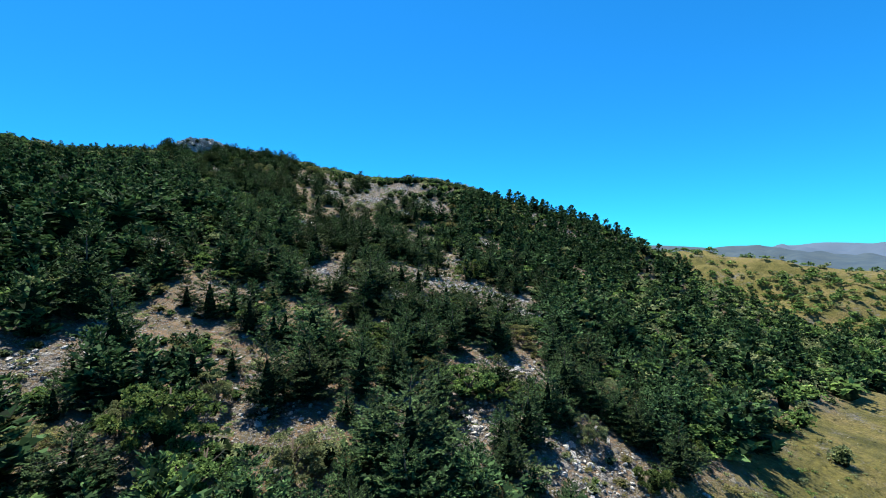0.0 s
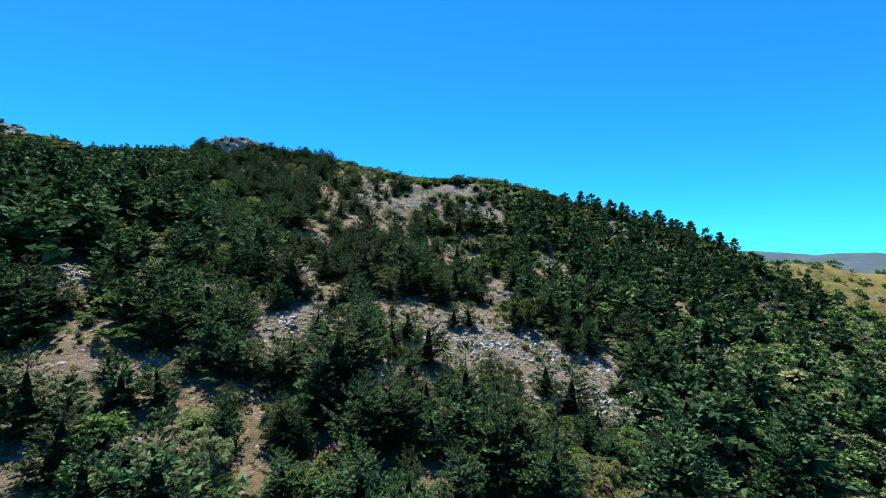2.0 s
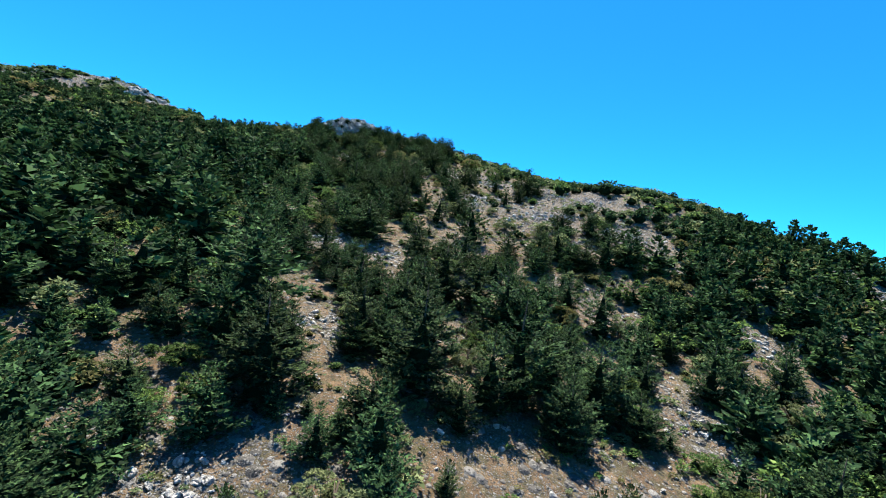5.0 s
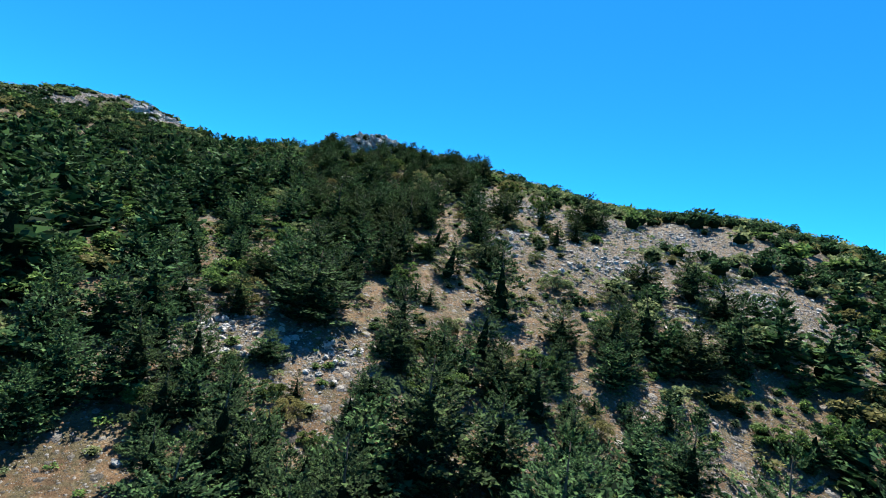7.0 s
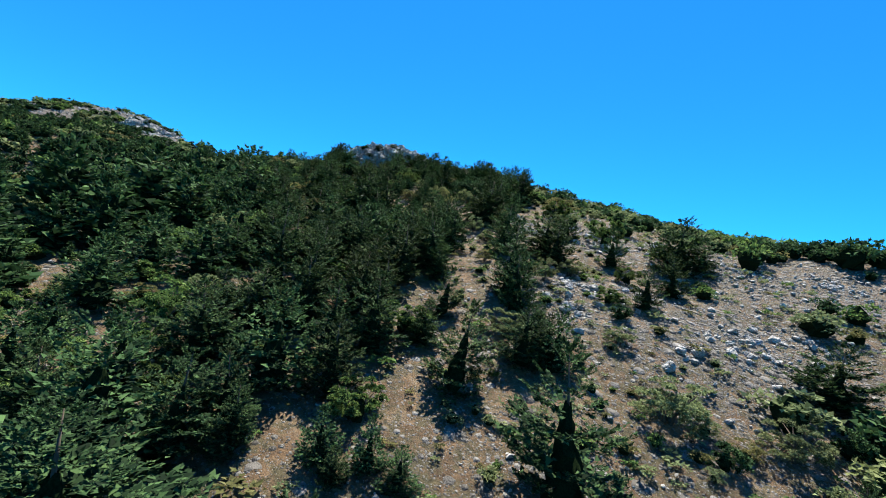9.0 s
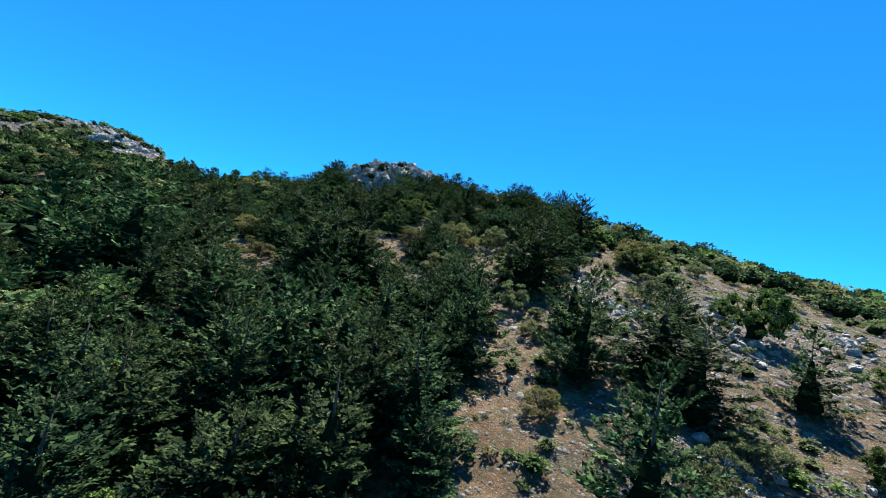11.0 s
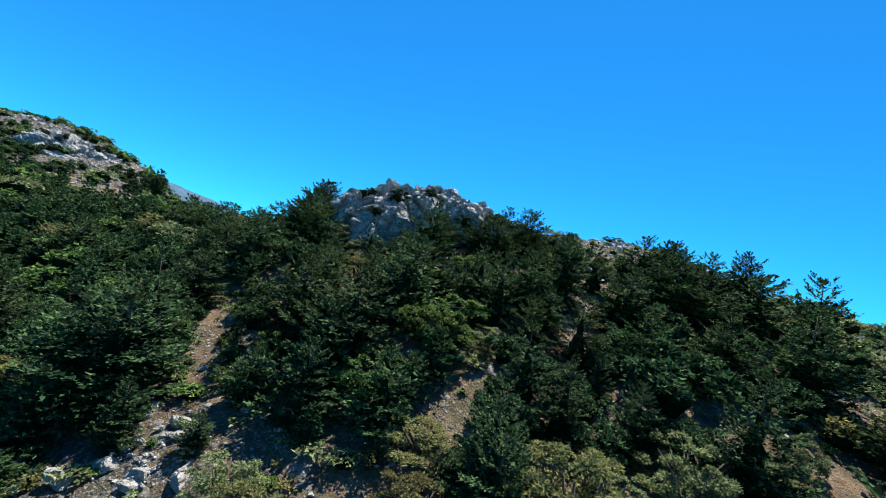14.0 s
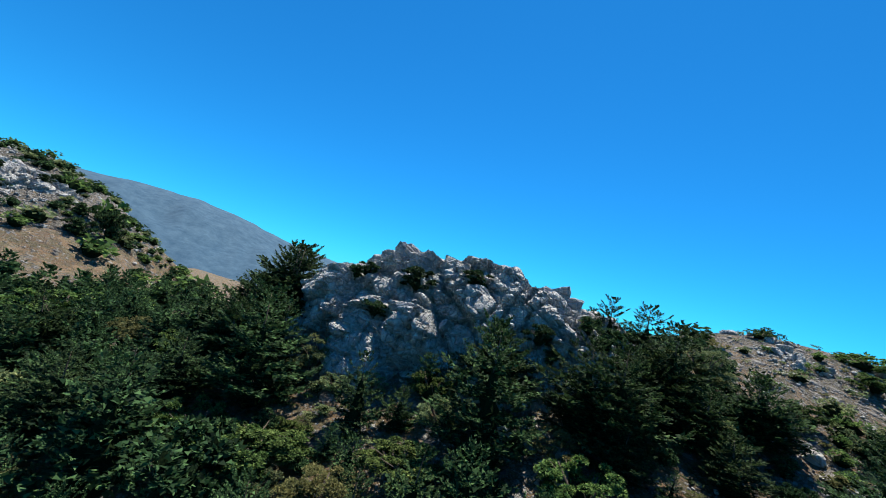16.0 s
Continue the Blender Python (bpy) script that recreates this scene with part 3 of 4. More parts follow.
def leafy_crown(rng, leaves, clumps, size, flat=0.8, low=0.25, dense=True):
    """Rounded broadleaf crown one metre tall and about one wide: clumps of small leaf sprays."""
    cs = []
    for _ in range(clumps):
        lump = rng.uniform(0.55, 1.15) * 0.66 / math.sqrt(clumps)
        a, r = rng.uniform(0, 2 * math.pi), math.sqrt(rng.uniform(0, 1)) * (0.52 - 0.7 * lump)
        z = low + lump + (0.86 - low - 1.6 * lump) * rng.uniform(0.0, 1) * math.sqrt(max(0.05, 1 - (r / 0.52) ** 2))
        cs.append((math.cos(a) * r, math.sin(a) * r, z, lump))
    cs = np.array(cs)
    pick = cs[rng.integers(0, clumps, leaves)]
    d = rng.normal(0, 1, (leaves, 3))
    d /= np.linalg.norm(d, axis=1)[:, None]
    d[:, 2] = np.abs(d[:, 2]) * 1.0 - 0.35
    base = pick[:, :3] + d * pick[:, 3:] * rng.uniform(0.6, 1.1, (leaves, 1)) * np.array([1, 1, flat])
    way = d + rng.normal(0, 0.5, d.shape)
    way /= np.linalg.norm(way, axis=1)[:, None]
    up = rng.normal(0, 0.7, d.shape) + np.array([0, 0, 1.0])
    ln = size * rng.uniform(0.7, 1.5, leaves)
    out = sprays(base, way, up, ln, ln * 0.42, rng)
    # near-black shells imitate shade within the clumps and the crown's middle
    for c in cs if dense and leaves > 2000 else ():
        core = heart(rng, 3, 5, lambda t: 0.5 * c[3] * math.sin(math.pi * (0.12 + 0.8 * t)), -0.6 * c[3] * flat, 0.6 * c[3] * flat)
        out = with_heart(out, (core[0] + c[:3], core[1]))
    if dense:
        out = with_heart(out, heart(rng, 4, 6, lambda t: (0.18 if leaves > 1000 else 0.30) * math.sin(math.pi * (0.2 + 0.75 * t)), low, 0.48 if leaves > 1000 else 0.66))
    return out


def stems(rng, count, top, spread_, radius):
    out = []
    for k in range(count):
        a = 2 * math.pi * (k + rng.uniform(0, 0.7)) / count
        s = spread_ * rng.uniform(0.5, 1.1)
        pts = [(0.02 * math.cos(a), 0.02 * math.sin(a), -0.12), (0.3 * s * math.cos(a), 0.3 * s * math.sin(a), top * 0.35), (s * math.cos(a + 0.3), s * math.sin(a + 0.3), top * rng.uniform(0.8, 1.1))]
        out.append(tube(pts, [radius, radius * 0.75, radius * 0.25], 5))
        for e in (0.7, -0.8):
            p = Vector(pts[1]).lerp(Vector(pts[2]), rng.uniform(0.1, 0.5))
            q = p + Vector((0.22 * math.cos(a + e), 0.22 * math.sin(a + e), 0.22))
            out.append(tube([p, q], [radius * 0.45, radius * 0.12], 4))
    return merge(out)


def fir_trunk(rng, lean=0.0):
    pts = [(lean * h * h, 0, h) for h in (-0.06, 0.1, 0.35, 0.7, 0.97)]
    pieces = [tube(pts, [0.026, 0.021, 0.015, 0.008, 0.002], 7)]
    for k in range(9):
        h, a = rng.uniform(0.05, 0.3), rng.uniform(0, 6.28)
        r = rng.uniform(0.08, 0.2)
        pieces.append(tube([(0, 0, h), (r * math.cos(a), r * math.sin(a), h + rng.uniform(-0.02, 0.04))], [0.005, 0.0015], 4))
    return merge(pieces)


def plant_kind(name, label, category, group, crown, trunk, leaf):
    """One specimen, a metre tall, under an Empty at its foot; it is copied and then taken away."""
    root = new(name)
    tagged(root, label, category, group)
    root.empty_display_size = 0.2
    part = new("trunk", mesh_of(name + "_trunk", trunk[0], trunk[1], BARK, True))
    part.parent = root
    part = new("crown", mesh_of(name + "_crown", crown[0], crown[1], leaf, inner=[crown[2]]))
    part.parent = root
    return root


def take_away(root):
    for o in (*root.children_recursive, root):
        bpy.data.objects.remove(o)


def plant(root, x, y, height, wide, rng, z=None):
    z = ground_at(x, y) if z is None else z
    m = pose(x, y, z - 0.05 * height, rng.normal(0, 2.0), rng.normal(0, 2.0), rng.uniform(0, 360))
    ob = copy_thing(root, m)
    ob.scale = (height * wide, height * wide, height)
    return ob


rng = np.random.default_rng(11)
firs = [plant_kind("fir_tree", label, "tree", "firs on the slope", fir_crown(rng, wh - 1, li, 18, 7, 0.84 * size, lean, fat, blunt), fir_trunk(rng, lean), FIR)
        for label, wh, li, size, lean, fat, blunt in (
            ("dark green fir with dense layered boughs", 12, 11, 0.036, 0.02, 0.38, 0.60),
            ("dark green fir with a narrow pointed crown", 14, 9, 0.034, 0.03, 0.30, 0.68),
            ("broad dark green fir with boughs to the ground", 12, 12, 0.038, -0.04, 0.48, 0.52),
            ("ragged dark green fir with open boughs", 10, 10, 0.040, 0.07, 0.41, 0.52),
            ("dark green fir with upswept boughs and a blunt top", 11, 11, 0.037, -0.03, 0.42, 0.46))]
oaks = [plant_kind("broadleaf_tree", label, "tree", "broadleaf trees on the slope", leafy_crown(rng, n, c, s, fl, lo, leaf in (OAK, FIR)), stems(rng, st, 0.6, 0.3, 0.03), leaf)
        for label, n, c, s, fl, lo, st, leaf in (
            ("low rounded evergreen oak with fresh green leaves", 9000, 44, 0.028, 0.8, 0.05, 3, OAK),
            ("spreading grey-green wild pear with many stems", 9000, 46, 0.027, 0.9, 0.08, 4, OLIVE),
            ("half-dry russet maple bush with thin stems", 7600, 42, 0.027, 0.9, 0.10, 5, RUSSET),
            ("bright green rounded maple", 9000, 44, 0.028, 0.85, 0.12, 3, OAK),
            ("low rounded dark green juniper bush", 2600, 20, 0.05, 0.85, 0.02, 3, FIR))]
# ---- planting ----
prng = np.random.default_rng(5)
taken = {}


def claim(x, y, r):
    """Keeps a spot of radius r, unless it runs into one that is taken."""
    i, j = int(x // 6), int(y // 6)
    for a in range(i - 1, i + 2):
        for b in range(j - 1, j + 2):
            for p, q, s in taken.get((a, b), ()):
                if (x - p) ** 2 + (y - q) ** 2 < (r + s) ** 2:
                    return False
    taken.setdefault((i, j), []).append((x, y, r))
    return True


LINE = ((8, -5), (8, 15), (2, 45), (-12, 75), (-40, 115), (-70, 142), (-100, 163))   # foot of the flight, up the slope


def off_line(x, y):
    """Plan distance from that line."""
    best = np.full(np.shape(x), 1e9)
    for (ax, ay), (bx, by) in zip(LINE, LINE[1:]):
        t = np.clip(((x - ax) * (bx - ax) + (y - ay) * (by - ay)) / ((bx - ax) ** 2 + (by - ay) ** 2), 0, 1)
        best = np.minimum(best, np.hypot(x - ax - t * (bx - ax), y - ay - t * (by - ay)))
    return best


class Joined:
    """Many small plants of one kind in one mesh; the painted shade cores come last."""

    def __init__(self):
        self.v, self.f, self.core, self.n = [], [], [], 0

    def add(self, shape, x, y, h, w, turn):
        v, f, inner = shape
        c, s = math.cos(turn), math.sin(turn)
        p = np.stack([(v[:, 0] * c - v[:, 1] * s) * w + x, (v[:, 0] * s + v[:, 1] * c) * w + y, v[:, 2] * h + ground_at(x, y) - 0.06 * h], 1)
        self.v.append(p)
        self.f.append(f[:len(f) - inner] + self.n)
        self.core.append(f[len(f) - inner:] + self.n)
        self.n += len(v)

    def build(self, name, label, category, mat):
        count = sum(len(c) for c in self.core)
        ob = new(name, mesh_of(name, np.concatenate(self.v), np.concatenate(self.f + self.core), mat, inner=[count] if count else ()))
        return tagged(ob, label, category, kind="stuff")


frng = np.random.default_rng(23)
shapes_of = ((0.0, 0.38, 0.70), (0.04, 0.37, 0.60), (-0.04, 0.45, 0.54), (0.0, 0.42, 0.47))
near_firs = [fir_crown(frng, 12, 9, 11, 3, 0.052, l, f, b, 0.42, 0.38) for l, f, b in shapes_of]
mid_firs = [fir_crown(frng, 11, 8, 11, 1, 0.07, l, f, b, 0.42, 0.42) for l, f, b in shapes_of]
far_firs = [fir_crown(frng, 9, 6, 7, 1, 0.09, l, f, b, 0.45, 0.55) for l, f, b in shapes_of]
near_pines = [leafy_crown(frng, 2600, 24, 0.046, 0.9, 0.06) for _ in range(3)]
round_pines = [leafy_crown(frng, 420, 9, 0.095, 0.9, 0.06) for _ in range(3)]
near_bushes = [leafy_crown(frng, 1800, 20, 0.046, 0.85, 0.02) for _ in range(4)]
small_bushes = [leafy_crown(frng, 420, 10, 0.086, 0.85, 0.02) for _ in range(4)]
far_bushes = [leafy_crown(frng, 110, 5, 0.17, 0.9, 0.0) for _ in range(4)]
tiny_bushes = [leafy_crown(frng, 70, 5, 0.17, 0.8, 0.0, False) for _ in range(4)]
downs_bushes = [leafy_crown(frng, 56, 3, 0.25, 0.9, 0.0, False) for _ in range(4)]
fir_woods, oak_scrub, grey_scrub, russet_scrub = Joined(), Joined(), Joined(), Joined()


def fir_shapes(off):
    return near_firs if off < 21 else mid_firs if off < 44 else far_firs


def bush_shapes(off):
    return near_bushes if off < 20 else small_bushes if off < 50 else far_bushes


fir_count, bush_count = 0, 0


def stand(kind, *trees):
    """Single plants: x, y, height and width of each."""
    global fir_count
    for x, y, h, w in trees:
        claim(x, y, 0.30 * w)
        off, turn = float(off_line(x, y)), prng.uniform(0, 6.28)
        if off > 38 and kind == "fir" and uphill(x, y) > 92 and along(x, y) > 78:
            fir_woods.add(round_pines[int(prng.integers(0, 3))], x, y, 0.85 * h, max(w, 0.9 * h), turn)
        elif off > 38:
            bush = {"fir": fir_woods, "oak": oak_scrub, "pear": grey_scrub, "maple": russet_scrub}[kind]
            bush.add((fir_shapes if kind == "fir" else bush_shapes)(off)[int(prng.integers(0, 4))], x, y, h, min(max(w, 0.8 * h), 1.5 * h), turn)
        elif kind == "fir":
            w = min(max(w, 0.62 * h), 1.1 * h)
            style = 1 if w < 0.61 * h and prng.uniform() < 0.6 else 2 if w > 0.8 * h else int(prng.choice([0, 0, 3, 4]))
            plant(firs[style], x, y, h * 1.06, 1.12 * w / h / (0.72, 0.58, 0.92, 0.78, 0.80)[style], prng)
            fir_count += 1
        else:
            style = {"oak": int(prng.choice([0, 3])), "pear": 1, "maple": 2}[kind]
            w = min(max(w, 0.8 * h), 2.2 * h)
            plant(oaks[style], x, y, h * 1.05, w / h, prng)


stand('fir', (44.1, 69.7, 10.1, 5.0), (15.6, 40.4, 4.6, 2.3), (14.3, 42.1, 3.8, 1.9), (7.3, 40.3, 5.7, 3.6), (2.9, 34.9, 3.6, 1.8), (14.8, 52.9, 5.4,
      2.7), (21.8, 64.7, 5.0, 2.5), (-4.0, 30.4, 7.4, 7.6), (-7.0, 32.5, 4.0, 2.0), (11.8, 61.3, 3.9, 2.0), (4.1, 53.4, 6.6, 3.3), (-6.5, 40.9, 4.8,
      2.4), (-9.4, 39.3, 5.7, 2.8), (-21.8, 23.4, 3.6, 4.7), (-3.9, 49.7, 4.5, 2.3), (-13.6, 37.9, 4.5, 4.5), (29.1, 98.2, 7.1, 5.3), (-16.2, 35.4,
      6.1, 3.0), (15.3, 80.7, 4.9, 4.9), (-13.3, 43.9, 4.6, 2.3), (23.9, 96.7, 4.2, 2.1), (-2.3, 60.9, 6.3, 3.2))
stand('fir', (16.7, 90.0, 5.5, 5.5), (-21.0, 38.5, 2.6, 1.3), (32.9, 114.3, 7.7, 3.8), (-28.8, 29.4, 3.2, 1.6), (-4.3, 63.7, 2.9, 1.4), (10.4, 84.4,
      4.6, 2.3), (7.7, 82.7, 4.6, 2.3), (-7.5, 62.6, 3.9, 2.0), (-31.0, 33.3, 3.4, 1.7), (-6.9, 67.5, 5.4, 3.2), (-23.1, 45.9, 4.9, 2.4), (-18.2,
      53.3, 2.8, 1.4), (11.6, 95.6, 6.5, 3.2), (-13.0, 60.3, 6.5, 6.5), (-31.2, 37.8, 7.4, 3.7), (5.5, 89.2, 6.6, 3.3), (-12.3, 64.6, 6.4, 3.5),
      (16.3, 106.3, 5.3, 2.6), (-17.3, 60.8, 3.7, 1.8), (-23.3, 53.2, 4.0, 2.5), (-4.5, 80.4, 3.3, 1.6), (-6.2, 78.5, 3.2, 1.6))
stand('fir', (-21.1, 58.2, 3.9, 5.3), (-12.9, 70.4, 2.8, 1.4), (-28.8, 48.2, 5.8, 2.9), (-32.0, 49.0, 3.6, 1.8), (-13.1, 75.5, 1.8, 0.9), (-29.0,
      54.0, 2.4, 1.2), (-40.3, 39.1, 8.0, 4.8), (34.6, 146.0, 6.9, 3.4), (-25.3, 62.8, 4.3, 4.3), (6.6, 107.4, 5.7, 2.9), (-9.2, 85.9, 5.4, 2.7),
      (-5.0, 91.8, 3.8, 3.1), (-39.4, 44.0, 9.5, 4.7), (23.4, 131.7, 8.2, 4.1), (-28.9, 59.2, 4.7, 3.7), (2.7, 104.8, 4.5, 2.2), (-14.9, 80.6, 3.9,
      2.2), (-43.7, 40.8, 4.4, 2.2), (12.0, 118.8, 6.5, 3.2), (0.2, 102.6, 5.7, 2.8), (-18.7, 76.2, 3.3, 3.2), (8.1, 113.7, 4.6, 2.3))
stand('fir', (-21.5, 74.2, 1.3, 0.7), (-14.5, 84.3, 5.8, 3.8), (-13.6, 87.4, 8.4, 5.4), (-5.2, 99.0, 3.8, 1.9), (14.2, 126.7, 5.7, 2.8), (-18.9, 81.8, 7.6, 5.2), (-25.0, 73.9, 6.3, 4.8), (-29.9, 69.2, 3.1, 2.4), (-35.3, 64.1, 5.0, 4.0), (-40.8, 56.6, 6.1, 4.6), (-3.4, 109.0, 4.3, 2.1), (-5.7,
      106.0, 4.3, 2.2), (1.9, 117.0, 3.0, 1.5), (-26.8, 77.6, 3.8, 1.9), (32.9, 161.6, 8.1, 4.0), (48.5, 184.4, 3.9, 7.7), (-41.2, 59.2, 3.8, 3.8),
      (-12.5, 99.5, 4.8, 2.4), (-21.6, 87.2, 6.5, 3.5), (-25.4, 83.2, 5.5, 2.6), (6.8, 129.2, 4.2, 4.9), (-25.0, 86.3, 4.8, 2.4))
stand('fir', (-41.1, 64.2, 3.7, 1.9), (-35.2, 73.3, 3.3, 2.5), (-10.6, 108.6, 6.9, 3.4), (-50.7, 54.6, 3.7, 1.8), (0.2, 125.9, 6.4, 3.2), (-35.7,
      77.0, 2.5, 1.3), (-25.3, 92.5, 6.4, 3.2), (-39.7, 72.9, 5.0, 2.5), (16.6, 153.3, 4.6, 5.5), (-15.0, 110.5, 5.0, 2.5), (-19.1, 99.3, 7.6, 6.4),
      (0.3, 134.7, 5.6, 4.8), (-32.2, 91.4, 5.1, 2.5), (-26.7, 99.1, 7.3, 5.6), (-21.3, 107.6, 4.4, 2.2), (-47.2, 79.7, 3.7, 1.8), (-15.7, 124.1, 4.7,
      4.7), (-13.4, 127.8, 6.5, 3.2), (-40.6, 91.1, 4.4, 2.2), (-21.1, 119.1, 4.0, 3.3), (-39.7, 93.9, 4.1, 2.0), (-9.6, 136.0, 5.3, 2.6))
stand('fir', (-51.9, 77.6, 3.3, 1.6), (-33.2, 104.6, 4.0, 3.2), (-48.2, 84.6, 4.7, 2.4), (-31.5, 107.9, 3.5, 2.4), (-38.7, 98.0, 2.0, 2.2), (-45.7,
      88.5, 3.9, 1.9), (-22.3, 121.2, 5.5, 2.8), (-20.1, 125.5, 5.8, 3.3), (-30.4, 111.9, 4.4, 2.1), (-26.2, 118.6, 3.7, 3.4), (-14.7, 135.9, 4.7,
      4.7), (-35.6, 107.5, 4.8, 3.3), (-22.5, 126.4, 3.1, 1.6), (-41.5, 103.6, 5.6, 7.2), (-47.6, 96.4, 3.3, 3.3), (-45.8, 99.7, 3.6, 2.4), (-17.9,
      139.0, 5.8, 2.9), (-32.6, 118.8, 7.1, 4.7), (-37.7, 114.0, 1.9, 1.5), (-18.7, 141.9, 4.7, 2.4), (-10.8, 154.1, 5.3, 4.7), (-23.2, 137.7, 4.1,
      4.7))
stand('fir', (-43.8, 109.9, 3.1, 1.6), (-45.4, 108.0, 4.6, 3.4), (-50.2, 104.2, 3.4, 3.0), (-40.4, 120.8, 5.2, 2.6), (-63.6, 100.1, 3.5, 4.0), (-53.1,
      114.9, 4.1, 4.1), (-35.3, 139.8, 3.8, 1.9), (-42.7, 131.0, 4.9, 2.5), (-46.8, 126.8, 3.8, 2.2), (-50.6, 121.8, 4.6, 4.1), (-52.9, 118.9, 5.1,
      3.5), (-34.8, 146.8, 4.1, 2.9), (-44.7, 133.1, 6.7, 3.2), (-8.5, 186.9, 3.2, 4.6), (-20.5, 171.1, 6.1, 5.4), (-54.2, 125.3, 4.0, 4.5), (-52.5,
      127.8, 5.2, 3.7), (-35.9, 154.0, 6.2, 5.6), (-34.1, 157.4, 3.9, 3.1), (-52.8, 131.5, 5.1, 3.6), (-59.1, 123.2, 4.7, 4.1), (-63.4, 118.1, 3.7,
      4.2))
stand('fir', (-46.0, 143.7, 5.1, 4.0), (-42.0, 150.3, 4.3, 2.9), (-60.7, 127.1, 4.9, 3.9), (-64.8, 121.8, 4.4, 4.4), (-51.2, 141.6, 5.8, 3.1), (-55.6,
      137.7, 5.5, 3.1), (-61.6, 132.1, 4.6, 3.5), (-48.5, 146.7, 4.9, 5.3), (-54.2, 146.7, 5.0, 3.3), (-21.8, 192.3, 5.4, 6.5), (-66.3, 130.3, 1.9,
      2.8), (-64.8, 132.6, 1.8, 3.3), (-59.5, 140.7, 5.4, 3.1), (-50.3, 156.2, 3.2, 3.2), (-59.8, 142.9, 5.8, 2.3), (-61.8, 140.3, 4.5, 2.9), (-78.4,
      120.0, 4.6, 5.0), (-64.5, 139.9, 3.7, 2.2), (-70.8, 132.5, 2.8, 3.6), (-75.1, 129.8, 3.0, 3.8), (-60.9, 151.9, 6.6, 5.6), (-72.8, 135.4, 2.8,
      3.1))
stand('fir', (-69.8, 140.1, 6.3, 3.3), (-72.4, 139.3, 6.7, 7.0), (-79.4, 129.7, 4.7, 4.7), (-82.2, 132.0, 5.4, 4.4), (-64.5, 159.9, 5.8, 6.2), (-78.5,
      140.9, 4.1, 5.7), (-73.0, 149.8, 3.4, 2.8), (-71.3, 152.1, 2.4, 2.4), (-85.4, 140.4, 3.1, 3.1), (-76.0, 154.0, 4.0, 2.1), (-70.5, 162.6, 4.6,
      3.2), (-65.9, 169.5, 6.0, 4.8), (-83.2, 146.5, 1.4, 1.1), (-85.3, 144.4, 2.6, 1.7), (-82.4, 149.7, 3.5, 2.6), (-84.9, 148.6, 2.5, 2.2), (-78.3,
      158.3, 3.6, 2.6), (-89.5, 144.2, 5.4, 5.7), (-70.6, 172.8, 4.9, 4.6), (-78.4, 162.4, 3.7, 2.6), (-73.4, 169.5, 3.8, 3.0), (-88.9, 151.9, 4.7,
      4.1))
stand('fir', (-98.7, 139.2, 4.5, 4.5), (-79.2, 168.7, 4.3, 3.4), (-71.6, 179.8, 5.6, 4.2), (-78.1, 173.2, 5.2, 4.2), (-92.0, 154.0, 4.3, 3.4), (-83.1,
      167.1, 4.8, 3.4), (-89.7, 157.8, 3.5, 3.5), (-98.1, 148.6, 3.5, 4.0), (-106.4, 137.8, 4.3, 5.5), (-83.9, 172.2, 3.6, 3.0), (-87.7, 170.4, 2.0,
      3.3), (-90.3, 167.3, 1.9, 2.9), (-93.9, 163.8, 5.3, 3.7), (-109.6, 142.2, 4.0, 5.0), (-82.3, 180.6, 4.2, 5.1), (-103.1, 153.1, 4.0, 3.2),
      (-92.6, 168.1, 3.9, 3.9), (-105.0, 151.1, 3.2, 3.4), (-97.3, 162.2, 1.7, 1.4), (-90.7, 171.7, 2.7, 3.0), (-88.3, 175.2, 2.8, 3.3), (-98.6,
      161.0, 3.1, 1.7))
stand('fir', (-96.5, 166.7, 3.2, 3.5), (-104.9, 155.1, 2.8, 3.3), (-79.4, 192.1, 3.5, 5.1), (-112.2, 149.8, 3.6, 3.2), (-107.1, 157.6, 3.3, 3.3),
      (-74.8, 203.5, 3.3, 3.8), (-74.1, 205.9, 3.2, 3.5), (-97.9, 176.0, 2.4, 2.7), (-111.3, 161.3, 5.6, 4.9), (-114.2, 161.7, 4.7, 4.3), (-121.8,
      152.0, 2.5, 2.8))
stand('oak', (195.5, 218.0, 6.5, 7.5), (102.1, 115.7, 6.5, 7.5), (220.5, 283.2, 6.5, 7.5), (82.3, 91.1, 6.2, 6.8), (98.0, 122.7, 5.4, 7.5), (64.3,
      77.3, 4.3, 6.8), (111.6, 146.0, 6.4, 7.5), (44.4, 60.0, 3.0, 3.8), (198.5, 276.7, 6.5, 7.5), (46.7, 66.4, 4.6, 3.7), (52.6, 75.8, 3.8, 4.8),
      (34.9, 59.9, 4.2, 6.4), (20.3, 40.3, 2.5, 2.5), (26.1, 49.7, 2.8, 3.8), (14.6, 34.7, 2.8, 2.8), (26.9, 56.3, 2.9, 4.3), (206.8, 320.5, 6.5,
      7.5), (-0.1, 41.9, 4.3, 6.0), (-16.0, 24.8, 4.6, 5.6), (-20.2, 28.4, 6.5, 6.8), (1.2, 85.1, 5.7, 5.1), (12.0, 110.5, 2.9, 4.1))
